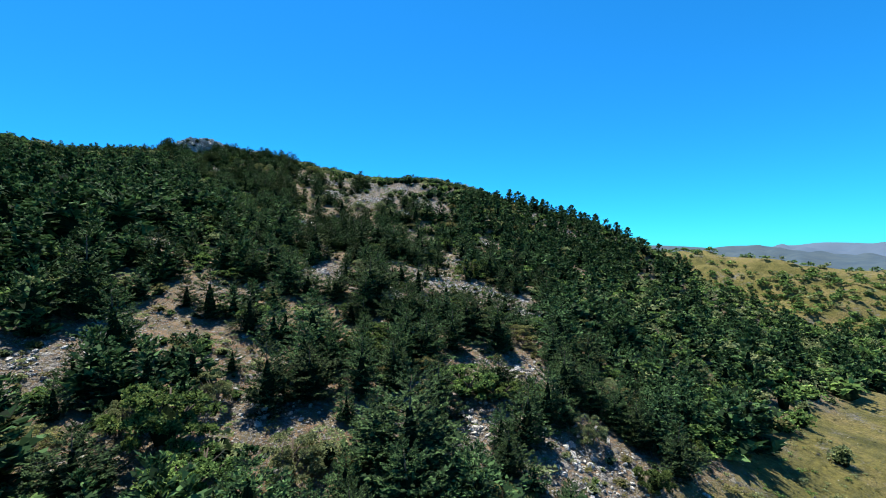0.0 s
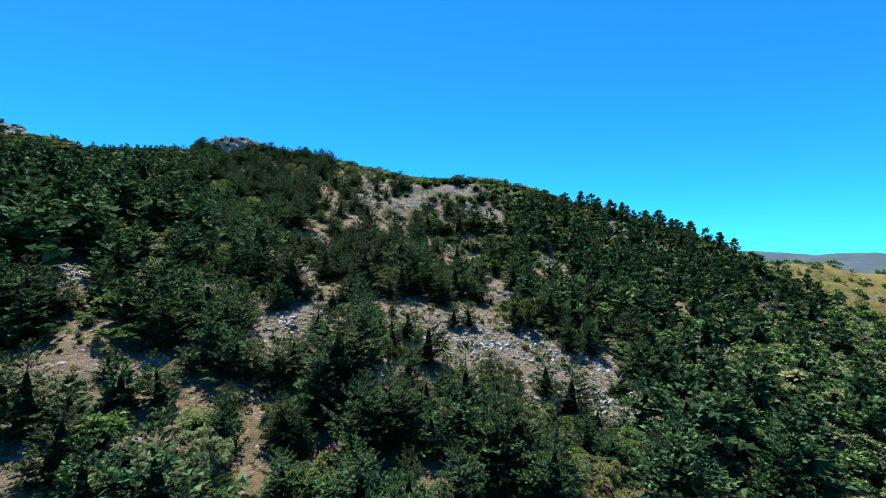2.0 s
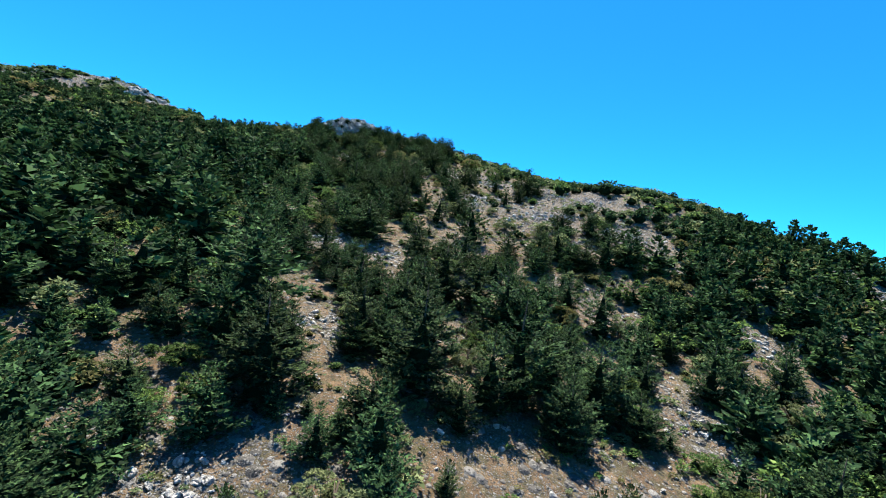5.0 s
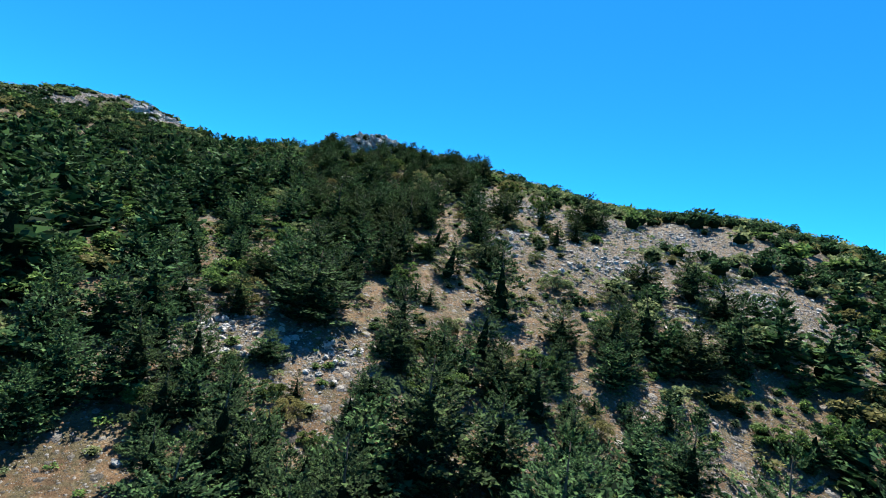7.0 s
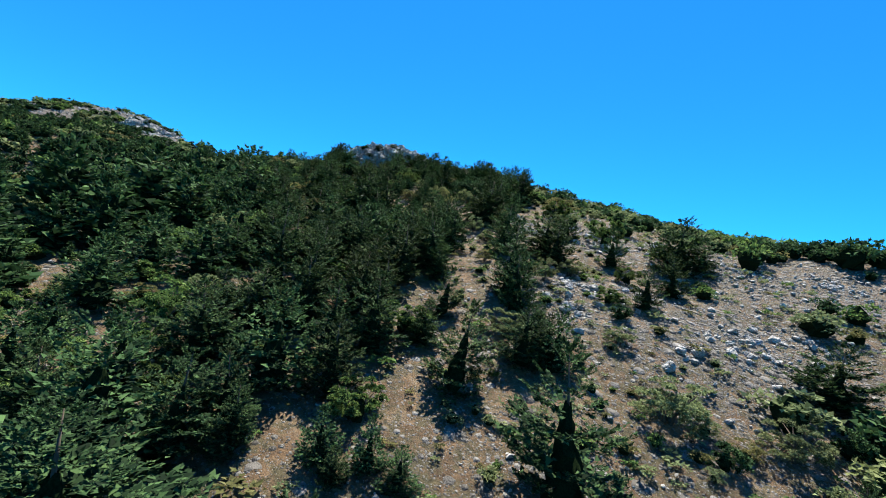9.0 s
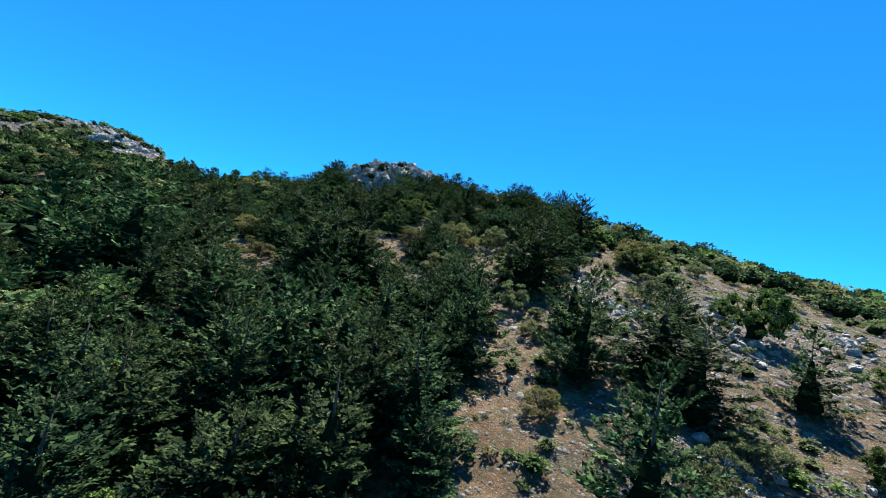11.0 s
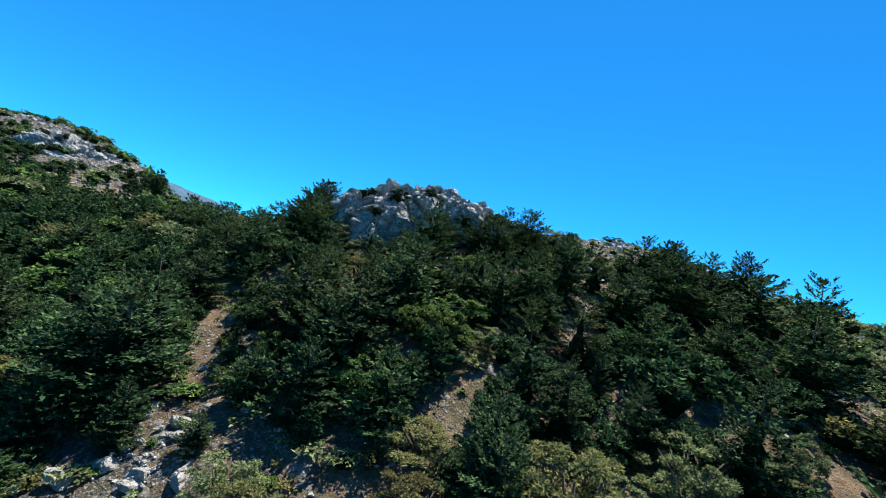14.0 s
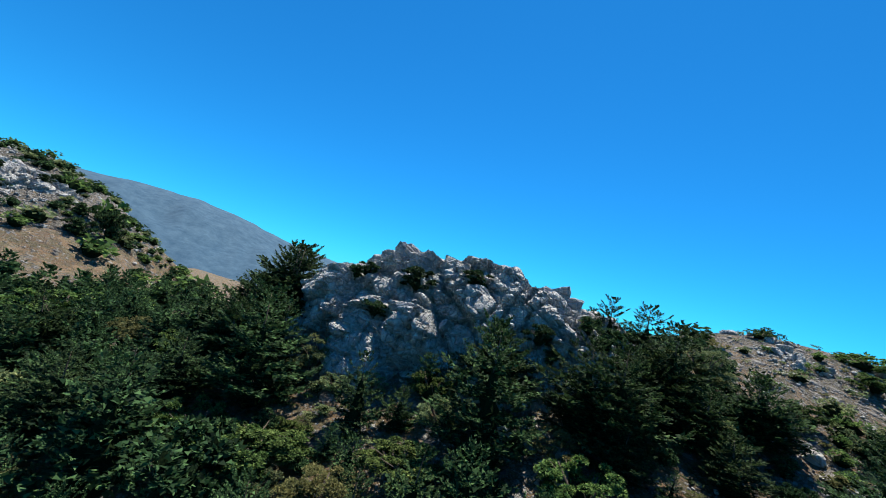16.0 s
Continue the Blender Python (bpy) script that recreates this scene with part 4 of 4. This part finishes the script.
stand('oak', (-32.1, 58.2, 2.1, 4.1), (-7.9, 95.8, 4.5, 4.5), (-23.5, 76.1, 1.0, 1.1), (-27.3, 71.2, 2.1, 1.7), (-14.0, 90.8, 2.9, 2.9), (-30.4, 72.0,
      2.3, 3.0), (-32.5, 75.2, 1.6, 2.2), (-5.8, 123.2, 3.5, 4.3), (-18.5, 105.5, 2.6, 3.5), (-10.1, 119.3, 2.8, 3.5), (-26.1, 113.5, 2.6, 3.1),
      (-16.2, 144.1, 2.9, 2.6), (-41.8, 114.9, 3.0, 3.0), (-38.0, 138.3, 1.9, 2.1), (-38.7, 145.6, 2.7, 2.5), (-30.1, 163.2, 5.5, 3.4), (-74.9, 100.8,
      2.7, 4.9), (-37.4, 156.4, 3.3, 4.1), (-45.6, 157.8, 5.5, 3.6), (-38.0, 174.2, 1.7, 2.7), (-48.4, 162.3, 2.0, 2.3), (-69.0, 135.6, 2.2, 2.5))
stand('oak', (-67.0, 138.8, 1.6, 2.3), (-71.1, 141.9, 1.7, 2.3), (-57.2, 166.4, 4.3, 5.2), (-51.1, 187.8, 3.2, 3.4), (-81.9, 152.3, 2.8, 2.8), (-83.0,
      156.3, 3.6, 3.6), (-56.8, 195.2, 3.2, 3.5), (-87.0, 154.5, 1.9, 2.3), (-84.7, 158.9, 2.8, 4.3), (-94.9, 161.1, 1.6, 3.2), (-98.8, 157.6, 1.8,
      3.4), (-97.7, 164.1, 2.3, 2.1), (-87.5, 178.6, 1.6, 1.9), (-86.3, 188.4, 1.7, 2.7), (-115.9, 150.1, 3.8, 5.9), (-96.6, 179.0, 1.2, 2.4), (-87.4,
      192.0, 1.5, 3.4), (-88.6, 194.3, 0.8, 2.1), (-95.4, 185.2, 1.6, 2.4), (-92.9, 189.6, 0.9, 2.9), (-153.2, 150.5, 3.6, 7.5), (-149.6, 156.2, 2.2,
      3.6))
stand('oak', (-164.2, 151.0, 5.3, 3.8), (-171.3, 146.0, 3.1, 3.5), (-162.0, 160.2, 2.2, 3.5), (-161.7, 164.4, 5.9, 7.5), (-190.9, 140.3, 2.3, 2.6))
stand('pear', (42.5, 51.5, 3.2, 2.9), (33.1, 64.1, 3.7, 4.5), (10.8, 38.4, 3.2, 2.9), (-11.7, 28.7, 4.0, 4.1), (-20.0, 33.7, 3.6, 3.1), (-23.6, 28.8,
      3.1, 2.7), (0.8, 70.2, 2.7, 2.4), (-1.1, 69.7, 3.2, 2.0), (-16.8, 49.1, 3.6, 3.9), (6.9, 103.8, 3.3, 4.1), (-40.6, 51.0, 2.1, 4.1), (-19.5,
      80.8, 2.2, 2.5), (-18.0, 88.2, 2.7, 3.1), (-8.5, 109.8, 3.7, 3.4), (-47.8, 62.0, 2.4, 4.3), (-33.8, 111.5, 2.0, 2.3), (-24.9, 130.3, 2.7, 3.2),
      (-30.6, 128.1, 3.3, 3.8), (-65.4, 86.7, 2.9, 4.6), (-35.0, 132.7, 1.7, 2.2), (-72.1, 95.6, 3.2, 4.8), (-44.0, 137.9, 2.9, 2.3))
stand('pear', (-43.5, 142.6, 2.3, 3.0), (-55.3, 144.2, 1.6, 2.2), (-59.0, 146.5, 2.9, 2.1), (-59.3, 149.4, 1.3, 1.2), (-77.1, 125.3, 1.8, 2.7),
      (-53.6, 159.1, 3.5, 3.6), (-67.2, 147.5, 3.1, 4.2), (-53.1, 173.3, 2.1, 2.3), (-71.7, 159.8, 3.3, 3.3), (-69.3, 165.5, 2.0, 1.8), (-76.3, 165.8,
      2.6, 1.9), (-68.3, 186.6, 3.3, 5.3), (-101.4, 161.2, 1.1, 1.6), (-91.4, 176.7, 2.7, 2.7), (-103.9, 160.9, 2.5, 2.4), (-93.7, 177.0, 1.3, 1.9),
      (-136.9, 136.2, 3.1, 6.5), (-158.1, 143.9, 2.9, 6.5))
stand('maple', (-26.9, 25.7, 2.4, 3.5), (-50.5, 137.3, 1.7, 2.0), (-70.6, 144.1, 2.1, 2.4), (-81.1, 137.1, 2.1, 3.0), (-58.1, 169.5, 3.6, 6.0),
      (-78.4, 146.8, 2.5, 3.0), (-73.1, 155.1, 3.9, 4.5), (-76.3, 151.1, 2.2, 2.7), (-78.4, 152.8, 1.5, 3.0), (-92.1, 140.1, 3.0, 3.6), (-92.9, 151.9,
      1.3, 2.1))

stand('fir', (-83.4, 178.4, 4.1, 4.0), (-81.9, 181.7, 4.2, 4.1), (-79.8, 184.6, 4.4, 3.9), (-77.3, 185.8, 5.2, 5.0), (-79.5, 173.2, 4.1, 4.3), (-76.8,
      174.2, 4.0, 4.4), (-74.8, 178.4, 4.4, 4.6), (-74.3, 193.7, 4.2, 4.1), (-79.6, 168.4, 3.3, 3.2), (-91.5, 172.9, 4.0, 3.6), (-95.8, 174.5, 3.8,
      2.8), (-76.4, 166.2, 3.1, 3.4), (-73.8, 169.2, 3.1, 3.8), (-94.2, 175.5, 3.4, 4.1), (-91.2, 168.3, 4.1, 3.6), (-96.6, 166.8, 3.0, 3.2), (-88.3,
      174.4, 2.7, 3.4), (-89.3, 171.7, 2.5, 3.0), (-107.1, 157.6, 3.1, 3.3), (-113.4, 162.3, 5.4, 4.5))
stand('pear', (-91.6, 177.0, 2.4, 2.7), (-84.0, 153.9, 2.1, 2.1))
stand('oak', (-82.7, 156.5, 3.3, 3.7), (-98.2, 156.9, 2.3, 3.0), (-70.9, 137.5, 1.9, 3.0), (-67.1, 138.7, 1.4, 2.8))
stand('fir', (-111.0, 161.4, 5.6, 6.0), (-109.0, 158.5, 4.2, 4.0), (-113.5, 163.0, 5.4, 5.4))        # beside the outcrop
for x, y, h, w in ((-160.5, 152.0, 6.4, 0.72), (-157.5, 148.5, 3.4, 1.3), (-163.5, 148.0, 2.6, 1.4), (-156.0, 156.5, 2.4, 1.3)):       # junipers by the saddle
    claim(x, y, 1.5)
    plant(oaks[4], x, y, h, w, prng)


def woods(x, y):
    """How thick the woods stand, 0 to 1."""
    u, v = uphill(x, y), along(x, y)
    d = 1.12 + 0.28 * vnoise(x, y, 26, 12)
    edge = woods_edge(v)                                                  # woods end at the meadow
    d = d * step(edge - 1.5, edge + 3, u + 2 * vnoise(x, y, 7, 64))
    d = d * (1 - step(186, 200, u) * step(62, 70, v))
    d = d * (1 - 0.96 * step(42, 47, ground_z(x, y)) * (1 - step(40, 55, v)))            # bare summit
    d = d * (1 - 0.5 * step(120, 145, u) * step(99, 112, v) * (1 - step(116, 124, v)))             # open stony crest
    d = d * (1 - 0.6 * step(168, 180, u) * step(90, 100, v))
    d = d * (1 - 0.15 * np.exp(-((x - 10) / 50) ** 2 - ((y - 175) / 28) ** 2))
    d = d * (1 - 0.45 * step(86, 96, u) * (1 - step(134, 144, u)) * step(80, 87, v) * (1 - step(110, 122, v)))   # open rocky slope
    d = d * (1 - 0.9 * np.exp(-((x + 52) / 9) ** 2 - ((y - 152) / 22) ** 2))
    d = d * (1 - 0.97 * np.exp(-(((x + 142) / 20) ** 2 + ((y - 151) / 11) ** 2) ** 2))  # sandy saddle
    d = d * (1 - 0.22 * (1 - step(14, 30, off_line(x, y))) * (1 - step(60, 80, u)))
    for cx, cy, r in ROCKY + OPEN:
        if r < 2.0 and uphill(cx, cy) > 153:
            continue
        for lower in (0.0, 1.6):
            d = d * (1 - 0.97 * np.exp(-(((x - cx - 0.81 * lower) ** 2 + (y - cy + 0.58 * lower) ** 2) / (1.25 * r + 0.8) ** 2) ** 2))
    seen = np.clip((y - 10 - 0.5 * np.abs(np.minimum(x, 0))) / 26 + 1, 0, 1) ** 1.5 * np.clip((y - x + 8) / 14 + 1, 0, 1)      # thinner on the lower slope
    return np.clip(d, 0, 1) * seen


def knob_side(x, y):
    """On the outcrop, or close behind it."""
    if uphill(x, y) > 183 and ((x + 104) / 24) ** 2 + ((y - 172) / 22) ** 2 < 1:
        return True
    return ((x + 104) * 0.83 + (y - 168.4) * 0.55) ** 2 / 12 ** 2 + (-(x + 104) * 0.55 + (y - 168.4) * 0.83) ** 2 / 6 ** 2 < 1


xs, ys = prng.uniform(-215, 170, 46000), prng.uniform(8, 290, 46000)
xs, ys = np.concatenate([xs, prng.uniform(-128, -55, 9000), frng.uniform(-120, 30, 2500)]), np.concatenate([ys, prng.uniform(122, 182, 9000), frng.uniform(-28, 10, 2500)])       # closed woods below the outcrop
thick, lot, line = woods(xs, ys), prng.uniform(0, 1, len(xs)), off_line(xs, ys)
caps = tallest(xs, ys)
stony_scrub = np.maximum(step(97, 110, along(xs, ys)) * step(115, 150, uphill(xs, ys)), step(80, 87, along(xs, ys)) * step(86, 96, uphill(xs, ys)))
thick = thick * (1 - 0.3 * (stony_scrub > 0.5) * (xs > -62))
for x, y, d, q, sc, off, cap in zip(xs, ys, thick, lot, stony_scrub, line, caps):
    if q > d or knob_side(x, y) or cap < 0.6:
        continue
    u, v = uphill(x, y), along(x, y)
    if v > 260 or u > 206:
        continue
    low = (u < 40 and v > 75) or v > 190
    leafy = prng.uniform() < (0.72 if low else 0.24 if u > 135 and v < 95 else 0.5 if sc > 0.5 else 0.36)
    turn = prng.uniform(0, 6.28)
    pick = prng.integers(0, 4)
    if leafy:
        h = min(cap * prng.uniform(0.7, 1.2), prng.uniform(1.4, 3.4) * (0.6 if u > 166 and v > 84 else 1.0))
        if claim(x, y, 0.38 * h):
            group = (grey_scrub if sc > 0.5 else oak_scrub, oak_scrub, grey_scrub, grey_scrub if sc > 0.5 else oak_scrub, grey_scrub if low else russet_scrub)[prng.integers(0, 5)]
            if off < 14 and bush_count < 260:
                plant(oaks[{id(oak_scrub): (0, 3)[pick % 2], id(grey_scrub): 1, id(russet_scrub): 2}[id(group)]], x, y, h, prng.uniform(1.05, 1.5), prng)
                bush_count += 1
            else:
                group.add(bush_shapes(off)[pick], x, y, h, h * prng.uniform(1.1, 1.6), turn)
    else:
        h = prng.uniform(2.8, 7.4) * (0.75 if sc > 0.5 and x > -62 else 1.4 if u > 70 and v < 78 else 1.0)
        if off < 12:
            h = min(h, 5.5 if off < 7 else 7.5)
        if u > 150 and v < 64:
            h = min(h, prng.uniform(2.0, 3.4))
        if u > 166 and v > 84:
            h = min(h, prng.uniform(1.2, 2.2))
        h = min(h, cap)
        if h < 1.2:
            continue
        if claim(x, y, 0.225 * h):
            if off < 14 and fir_count < 400:
                plant(firs[prng.integers(0, 5)], x, y, h, prng.uniform(0.95, 1.2), prng)
                fir_count += 1
            elif (u > 150 or sc > 0.5) and (pick < 2 or (u > 95 and v > 80)):
                fir_woods.add((near_pines if off < 26 else round_pines)[prng.integers(0, 3)], x, y, 0.7 * h, 0.8 * h, turn)
            else:
                w = h * prng.uniform(0.95, 1.3)
                fir_woods.add(fir_shapes(off)[pick], x, y, h, w, turn)

# scattered scrub on the dry downs across the valley and on the bare summit
for k in range(8000):
    x, y = prng.uniform(50, 430), prng.uniform(130, 460)
    if along(x, y) < 225 or prng.uniform() > 0.22 + 0.9 * step(-14, -34, ground_at(x, y)) + 0.5 * step(0.1, 0.5, vnoise(x, y, 30, 15)):
        continue
    h = prng.uniform(1.2, 4.2)
    (oak_scrub if prng.uniform() < 0.85 else grey_scrub).add(downs_bushes[prng.integers(0, 4)], x, y, h, h * prng.uniform(1.1, 1.6), prng.uniform(0, 6.28))
for k in range(5200):
    x, y = prng.uniform(-230, -135), prng.uniform(85, 165)
    h = prng.uniform(0.5, 2.2)
    if ((x + 144) / 19) ** 2 + ((y - 150.5) / 9) ** 2 > 1 and vnoise(x, y, 5, 31) > -0.08 and claim(x, y, 0.36 * h):
        (oak_scrub, fir_woods, grey_scrub, fir_woods)[prng.integers(0, 4)].add((small_bushes if x > -178 and y > 120 else far_bushes)[prng.integers(0, 4)], x, y, h, h * prng.uniform(1.2, 1.8), prng.uniform(0, 6.28))
# knee-high cushions between the stones
for k in range(13000):
    x, y = prng.uniform(-125, 70), prng.uniform(20, 215)
    u = uphill(x, y)
    if u < -25 or u > 190 or off_line(x, y) > 45 or not claim(x, y, 0.22):
        continue
    h = min(1.0, 0.28 * math.exp(prng.exponential(0.4)))
    (grey_scrub, grey_scrub, russet_scrub, oak_scrub)[prng.integers(0, 4)].add(tiny_bushes[prng.integers(0, 4)], x, y, h, h * prng.uniform(1.1, 1.9), prng.uniform(0, 6.28))

# dwarf shrubs scattered over the bare patches
for k in range(16000):
    x, y = prng.uniform(-125, 70), prng.uniform(20, 215)
    off = float(off_line(x, y))
    if cap_at(x, y) > 1.6 or off > 60 or prng.uniform() > 0.55 or not claim(x, y, 0.30):
        continue
    h = prng.uniform(0.35, 0.95)
    (grey_scrub, oak_scrub, russet_scrub, grey_scrub)[prng.integers(0, 4)].add((small_bushes if off < 30 else far_bushes)[prng.integers(0, 4)], x, y, h, h * prng.uniform(1.1, 1.8), prng.uniform(0, 6.28))

fir_woods.build("fir_woods", "dense dark green fir woods covering the slope", "woods", FIR)
oak_scrub.build("oak_scrub", "low dark green evergreen scrub among the firs", "scrub", OAK)
grey_scrub.build("grey_scrub", "grey-green thorny cushions and bushes on stony ground", "scrub", OLIVE)
russet_scrub.build("dry_scrub", "half-dry brownish scrub between the stones", "scrub", RUSSET)


# ---- rocks ----
from mathutils import kdtree


def boulder_shapes(count, seed, fine):
    r = np.random.default_rng(seed)
    shapes = []
    for _ in range(count):
        bm = bmesh.new()
        bmesh.ops.create_icosphere(bm, subdivisions=fine, radius=0.5)
        pl = [(Vector(r.normal(0, 1, 3)).normalized(), r.uniform(0.2, 0.36)) for _ in range(11)]
        for v in bm.verts:
            for n, d in pl:
                over = v.co.dot(n) - d
                if over > 0:
                    v.co -= n * over * 0.9
            v.co *= 1 + 0.06 * noise.noise(v.co * 5)
        v = np.array([q.co[:] for q in bm.verts])
        f = np.array([[q.index for q in g.verts] for g in bm.faces])
        bm.free()
        shapes.append((v, f))
    return shapes


boulder_meshes = [mesh_of("boulder", v, f, LIMESTONE) for v, f in boulder_shapes(8, 4, 3)]


def rock_mass(name, label, cx, cy, zlow, zhigh, half_long, half_short, turn, seed, blocks=260, steep=3.2, cols=420, rows=150, shrubs=10):
    """A craggy limestone outcrop: a steep-sided dome broken into blocks of two sizes with open joints."""
    r = np.random.default_rng(seed)
    a = np.linspace(0, 2 * math.pi, cols, endpoint=False)[None, :]
    e = np.linspace(0, 1, rows)[:, None] ** 0.9
    flat = (1 - e ** steep) ** (1 / steep)                                   # plan radius by height
    p = np.stack([np.cos(a) * flat * half_long, np.sin(a) * flat * half_short, e * (zhigh - zlow) * np.ones_like(a)], -1)
    x, y, z = p[..., 0], p[..., 1], p[..., 2]
    out = np.stack([np.cos(a) / half_long * np.ones_like(e), np.sin(a) / half_short * np.ones_like(e), 1.2 * e ** 3 / (zhigh - zlow) * np.ones_like(a)], -1)
    out /= np.linalg.norm(out, axis=-1, keepdims=True)
    # the crest is lower towards one end, and wavy
    z = z * (1 + 0.05 * vnoise(x, y, 6, seed) - 0.16 * step(0.5, 1.0, x / half_long) - 0.12 * step(0.4, 1.0, -x / half_long))
    p = np.stack([x, y, z], -1).reshape(-1, 3)
    push = np.zeros(len(p))
    for count, amount, joint, squash in ((blocks // 4, 0.8, 0.4, 0.7), (blocks, 0.8, 0.4, 0.8), (blocks * 5, 0.5, 0.28, 1.0), (blocks * 22, 0.30, 0.16, 1.0)):
        seeds = np.stack([r.uniform(-1.1, 1.1, count) * half_long, r.uniform(-1.1, 1.1, count) * half_short, r.uniform(-0.1, 1.15, count) * (zhigh - zlow)], 1)
        tall = np.array([1, 1, squash])
        tree = kdtree.KDTree(count)
        for k, s in enumerate(seeds * tall):
            tree.insert(s, k)
        tree.balance()
        found = [tree.find_n(q, 2) for q in (p * tall)]
        which = np.array([q[0][1] for q in found])
        edge = np.array([q[1][2] - q[0][2] for q in found])
        tilt = (r.normal(0, 0.22, (count, 3))[which] * (p - seeds[which])).sum(1)          # each block's face leans its own way
        push += r.uniform(-1, 1, count)[which] * amount * 0.5 + np.clip(tilt, -0.4 * amount, 0.4 * amount) - joint * np.exp(-(edge / (0.16 * amount + 0.03)) ** 2)
    push = push * (1 - 0.75 * step(0.72, 0.95, np.abs(p[:, 0]) / half_long))               # the ends are worn smooth
    p = p + out.reshape(-1, 3) * push[:, None]
    c, s = math.cos(radians(turn)), math.sin(radians(turn))
    v = np.stack([p[:, 0] * c - p[:, 1] * s + cx, p[:, 0] * s + p[:, 1] * c + cy, p[:, 2] + zlow], 1)
    f = []
    for j in range(rows - 1):
        for i in range(cols):
            k = (i + 1) % cols
            f.append((j * cols + i, j * cols + k, (j + 1) * cols + k, (j + 1) * cols + i))
    f = np.array(f)
    ob = new(name)
    mass = new("rock_face", mesh_of(name, v, f, LIMESTONE))
    mass.parent = ob
    # loose blocks wedged on its ledges
    for k in range(34):
        i = int(r.integers(rows // 4, rows - 12)) * cols + int(r.integers(0, cols))
        block = new("block", boulder_meshes[int(r.integers(0, 8))])
        block.parent = ob
        s = r.uniform(0.5, 1.5)
        block.matrix_world = pose(*v[i], *r.uniform(-40, 40, 2), r.uniform(0, 360))
        block.scale = (s, s * r.uniform(0.6, 1), s * r.uniform(0.5, 0.9))
    tagged(ob, label, "rock outcrop")
    # bushes rooted in its cracks
    for k in range(shrubs):
        i = int(r.integers(rows // 5, rows - 6)) * cols + int(r.integers(0, cols))
        plant(oaks[4], v[i][0], v[i][1], r.uniform(0.8, 1.9), r.uniform(1.0, 1.5), r, v[i][2] - 0.1)
    return ob


rock_mass("rock_outcrop", "large pale grey limestone outcrop with cracked steep face", -102.6, 169.3, 39.3, 49.4, 13.6, 6.6, 33.5, 3, 260, 2.3, shrubs=26)
rock_mass("rock_outcrop", "grey limestone cliff at the end of the bare summit", -172.5, 140.0, 39.0, 51.6, 9.0, 12.0, 30, 8, 200, 2.2, 160, 70, 40)


class Stones(Joined):
    def lay(self, shape, x, y, size, flat, r):
        v, f = shape
        m = np.array(Euler((r.uniform(-0.4, 0.4), r.uniform(-0.4, 0.4), r.uniform(0, 6.28))).to_matrix())
        p = (v * np.array([size, size * r.uniform(0.65, 1.0), size * flat])) @ m.T + np.array([x, y, ground_at(x, y) + 0.18 * size * flat])
        self.v.append(p)
        self.f.append(f + self.n)
        self.n += len(v)


brng = np.random.default_rng(77)
shapes = boulder_shapes(8, 5, 2)
pebbles = boulder_shapes(8, 6, 1)
rubble = Stones()
big = 0
for cx, cy, r in ROCKY:
    for k in range(int(40 + 24 * min(r, 8) ** 1.5)):
        a, d = brng.uniform(0, 6.28), abs(brng.normal(0, 0.75)) * (1.2 * r + 0.6)
        x, y = cx + d * math.cos(a), cy + d * math.sin(a)
        size = 0.2 * math.exp(brng.exponential(0.5))
        if size > 0.85 and big < 150:
            i = brng.integers(0, 8)
            ob = new("boulder", boulder_meshes[i])
            s = min(size, 1.15)
            ob.matrix_world = pose(x, y, ground_at(x, y) + 0.12 * s, brng.uniform(-25, 25), brng.uniform(-25, 25), brng.uniform(0, 360))
            ob.scale = (s, s * brng.uniform(0.6, 1), s * brng.uniform(0.5, 0.9))
            tagged(ob, "pale grey weathered limestone boulder on stony soil", "boulder", "boulders on the slope")
            big += 1
        else:
            rubble.lay((shapes if size > 0.4 else pebbles)[brng.integers(0, 8)], x, y, min(size, 0.85), brng.uniform(0.45, 0.85), brng)
for k in range(26000):
    x, y = brng.uniform(-125, 60), brng.uniform(25, 215)
    if brng.uniform() < 0.6 and off_line(x, y) > 26:
        continue
    u = uphill(x, y)
    if not -25 < u < 195:
        continue
    crest = float(step(125, 150, u) * step(92, 106, along(x, y)))
    if brng.uniform() > 0.10 + 0.35 * step(-0.1, 0.5, vnoise(x, y, 14, 35)) + 0.6 * crest + (0.5 if cap_at(x, y) < 1.2 else 0.0):
        continue
    rubble.lay(pebbles[brng.integers(0, 8)], x, y, min(0.7, 0.14 * math.exp(brng.exponential(0.42 + 0.2 * crest))), brng.uniform(0.4, 0.8), brng)
# broken rock over the bare summit and down the stony crest
for k in range(9000):
    x, y = brng.uniform(-225, -135), brng.uniform(80, 165)
    if k > 4500:
        x, y = brng.uniform(-110, 40), brng.uniform(120, 240)
        if not (140 < uphill(x, y) < 192 and along(x, y) > 92):
            continue
    elif ground_at(x, y) < 38 or vnoise(x, y, 9, 33) < -0.25:
        continue
    if ((x + 144) / 17) ** 2 + ((y - 150.5) / 8) ** 2 < 1:
        continue
    rubble.lay(pebbles[brng.integers(0, 8)], x, y, min(1.1, 0.3 * math.exp(brng.exponential(0.5))), brng.uniform(0.4, 0.8), brng)
rubble.build("loose_rubble", "scattered pale grey limestone rubble on dry soil", "rubble", LIMESTONE)
for root in firs + oaks:
    take_away(root)
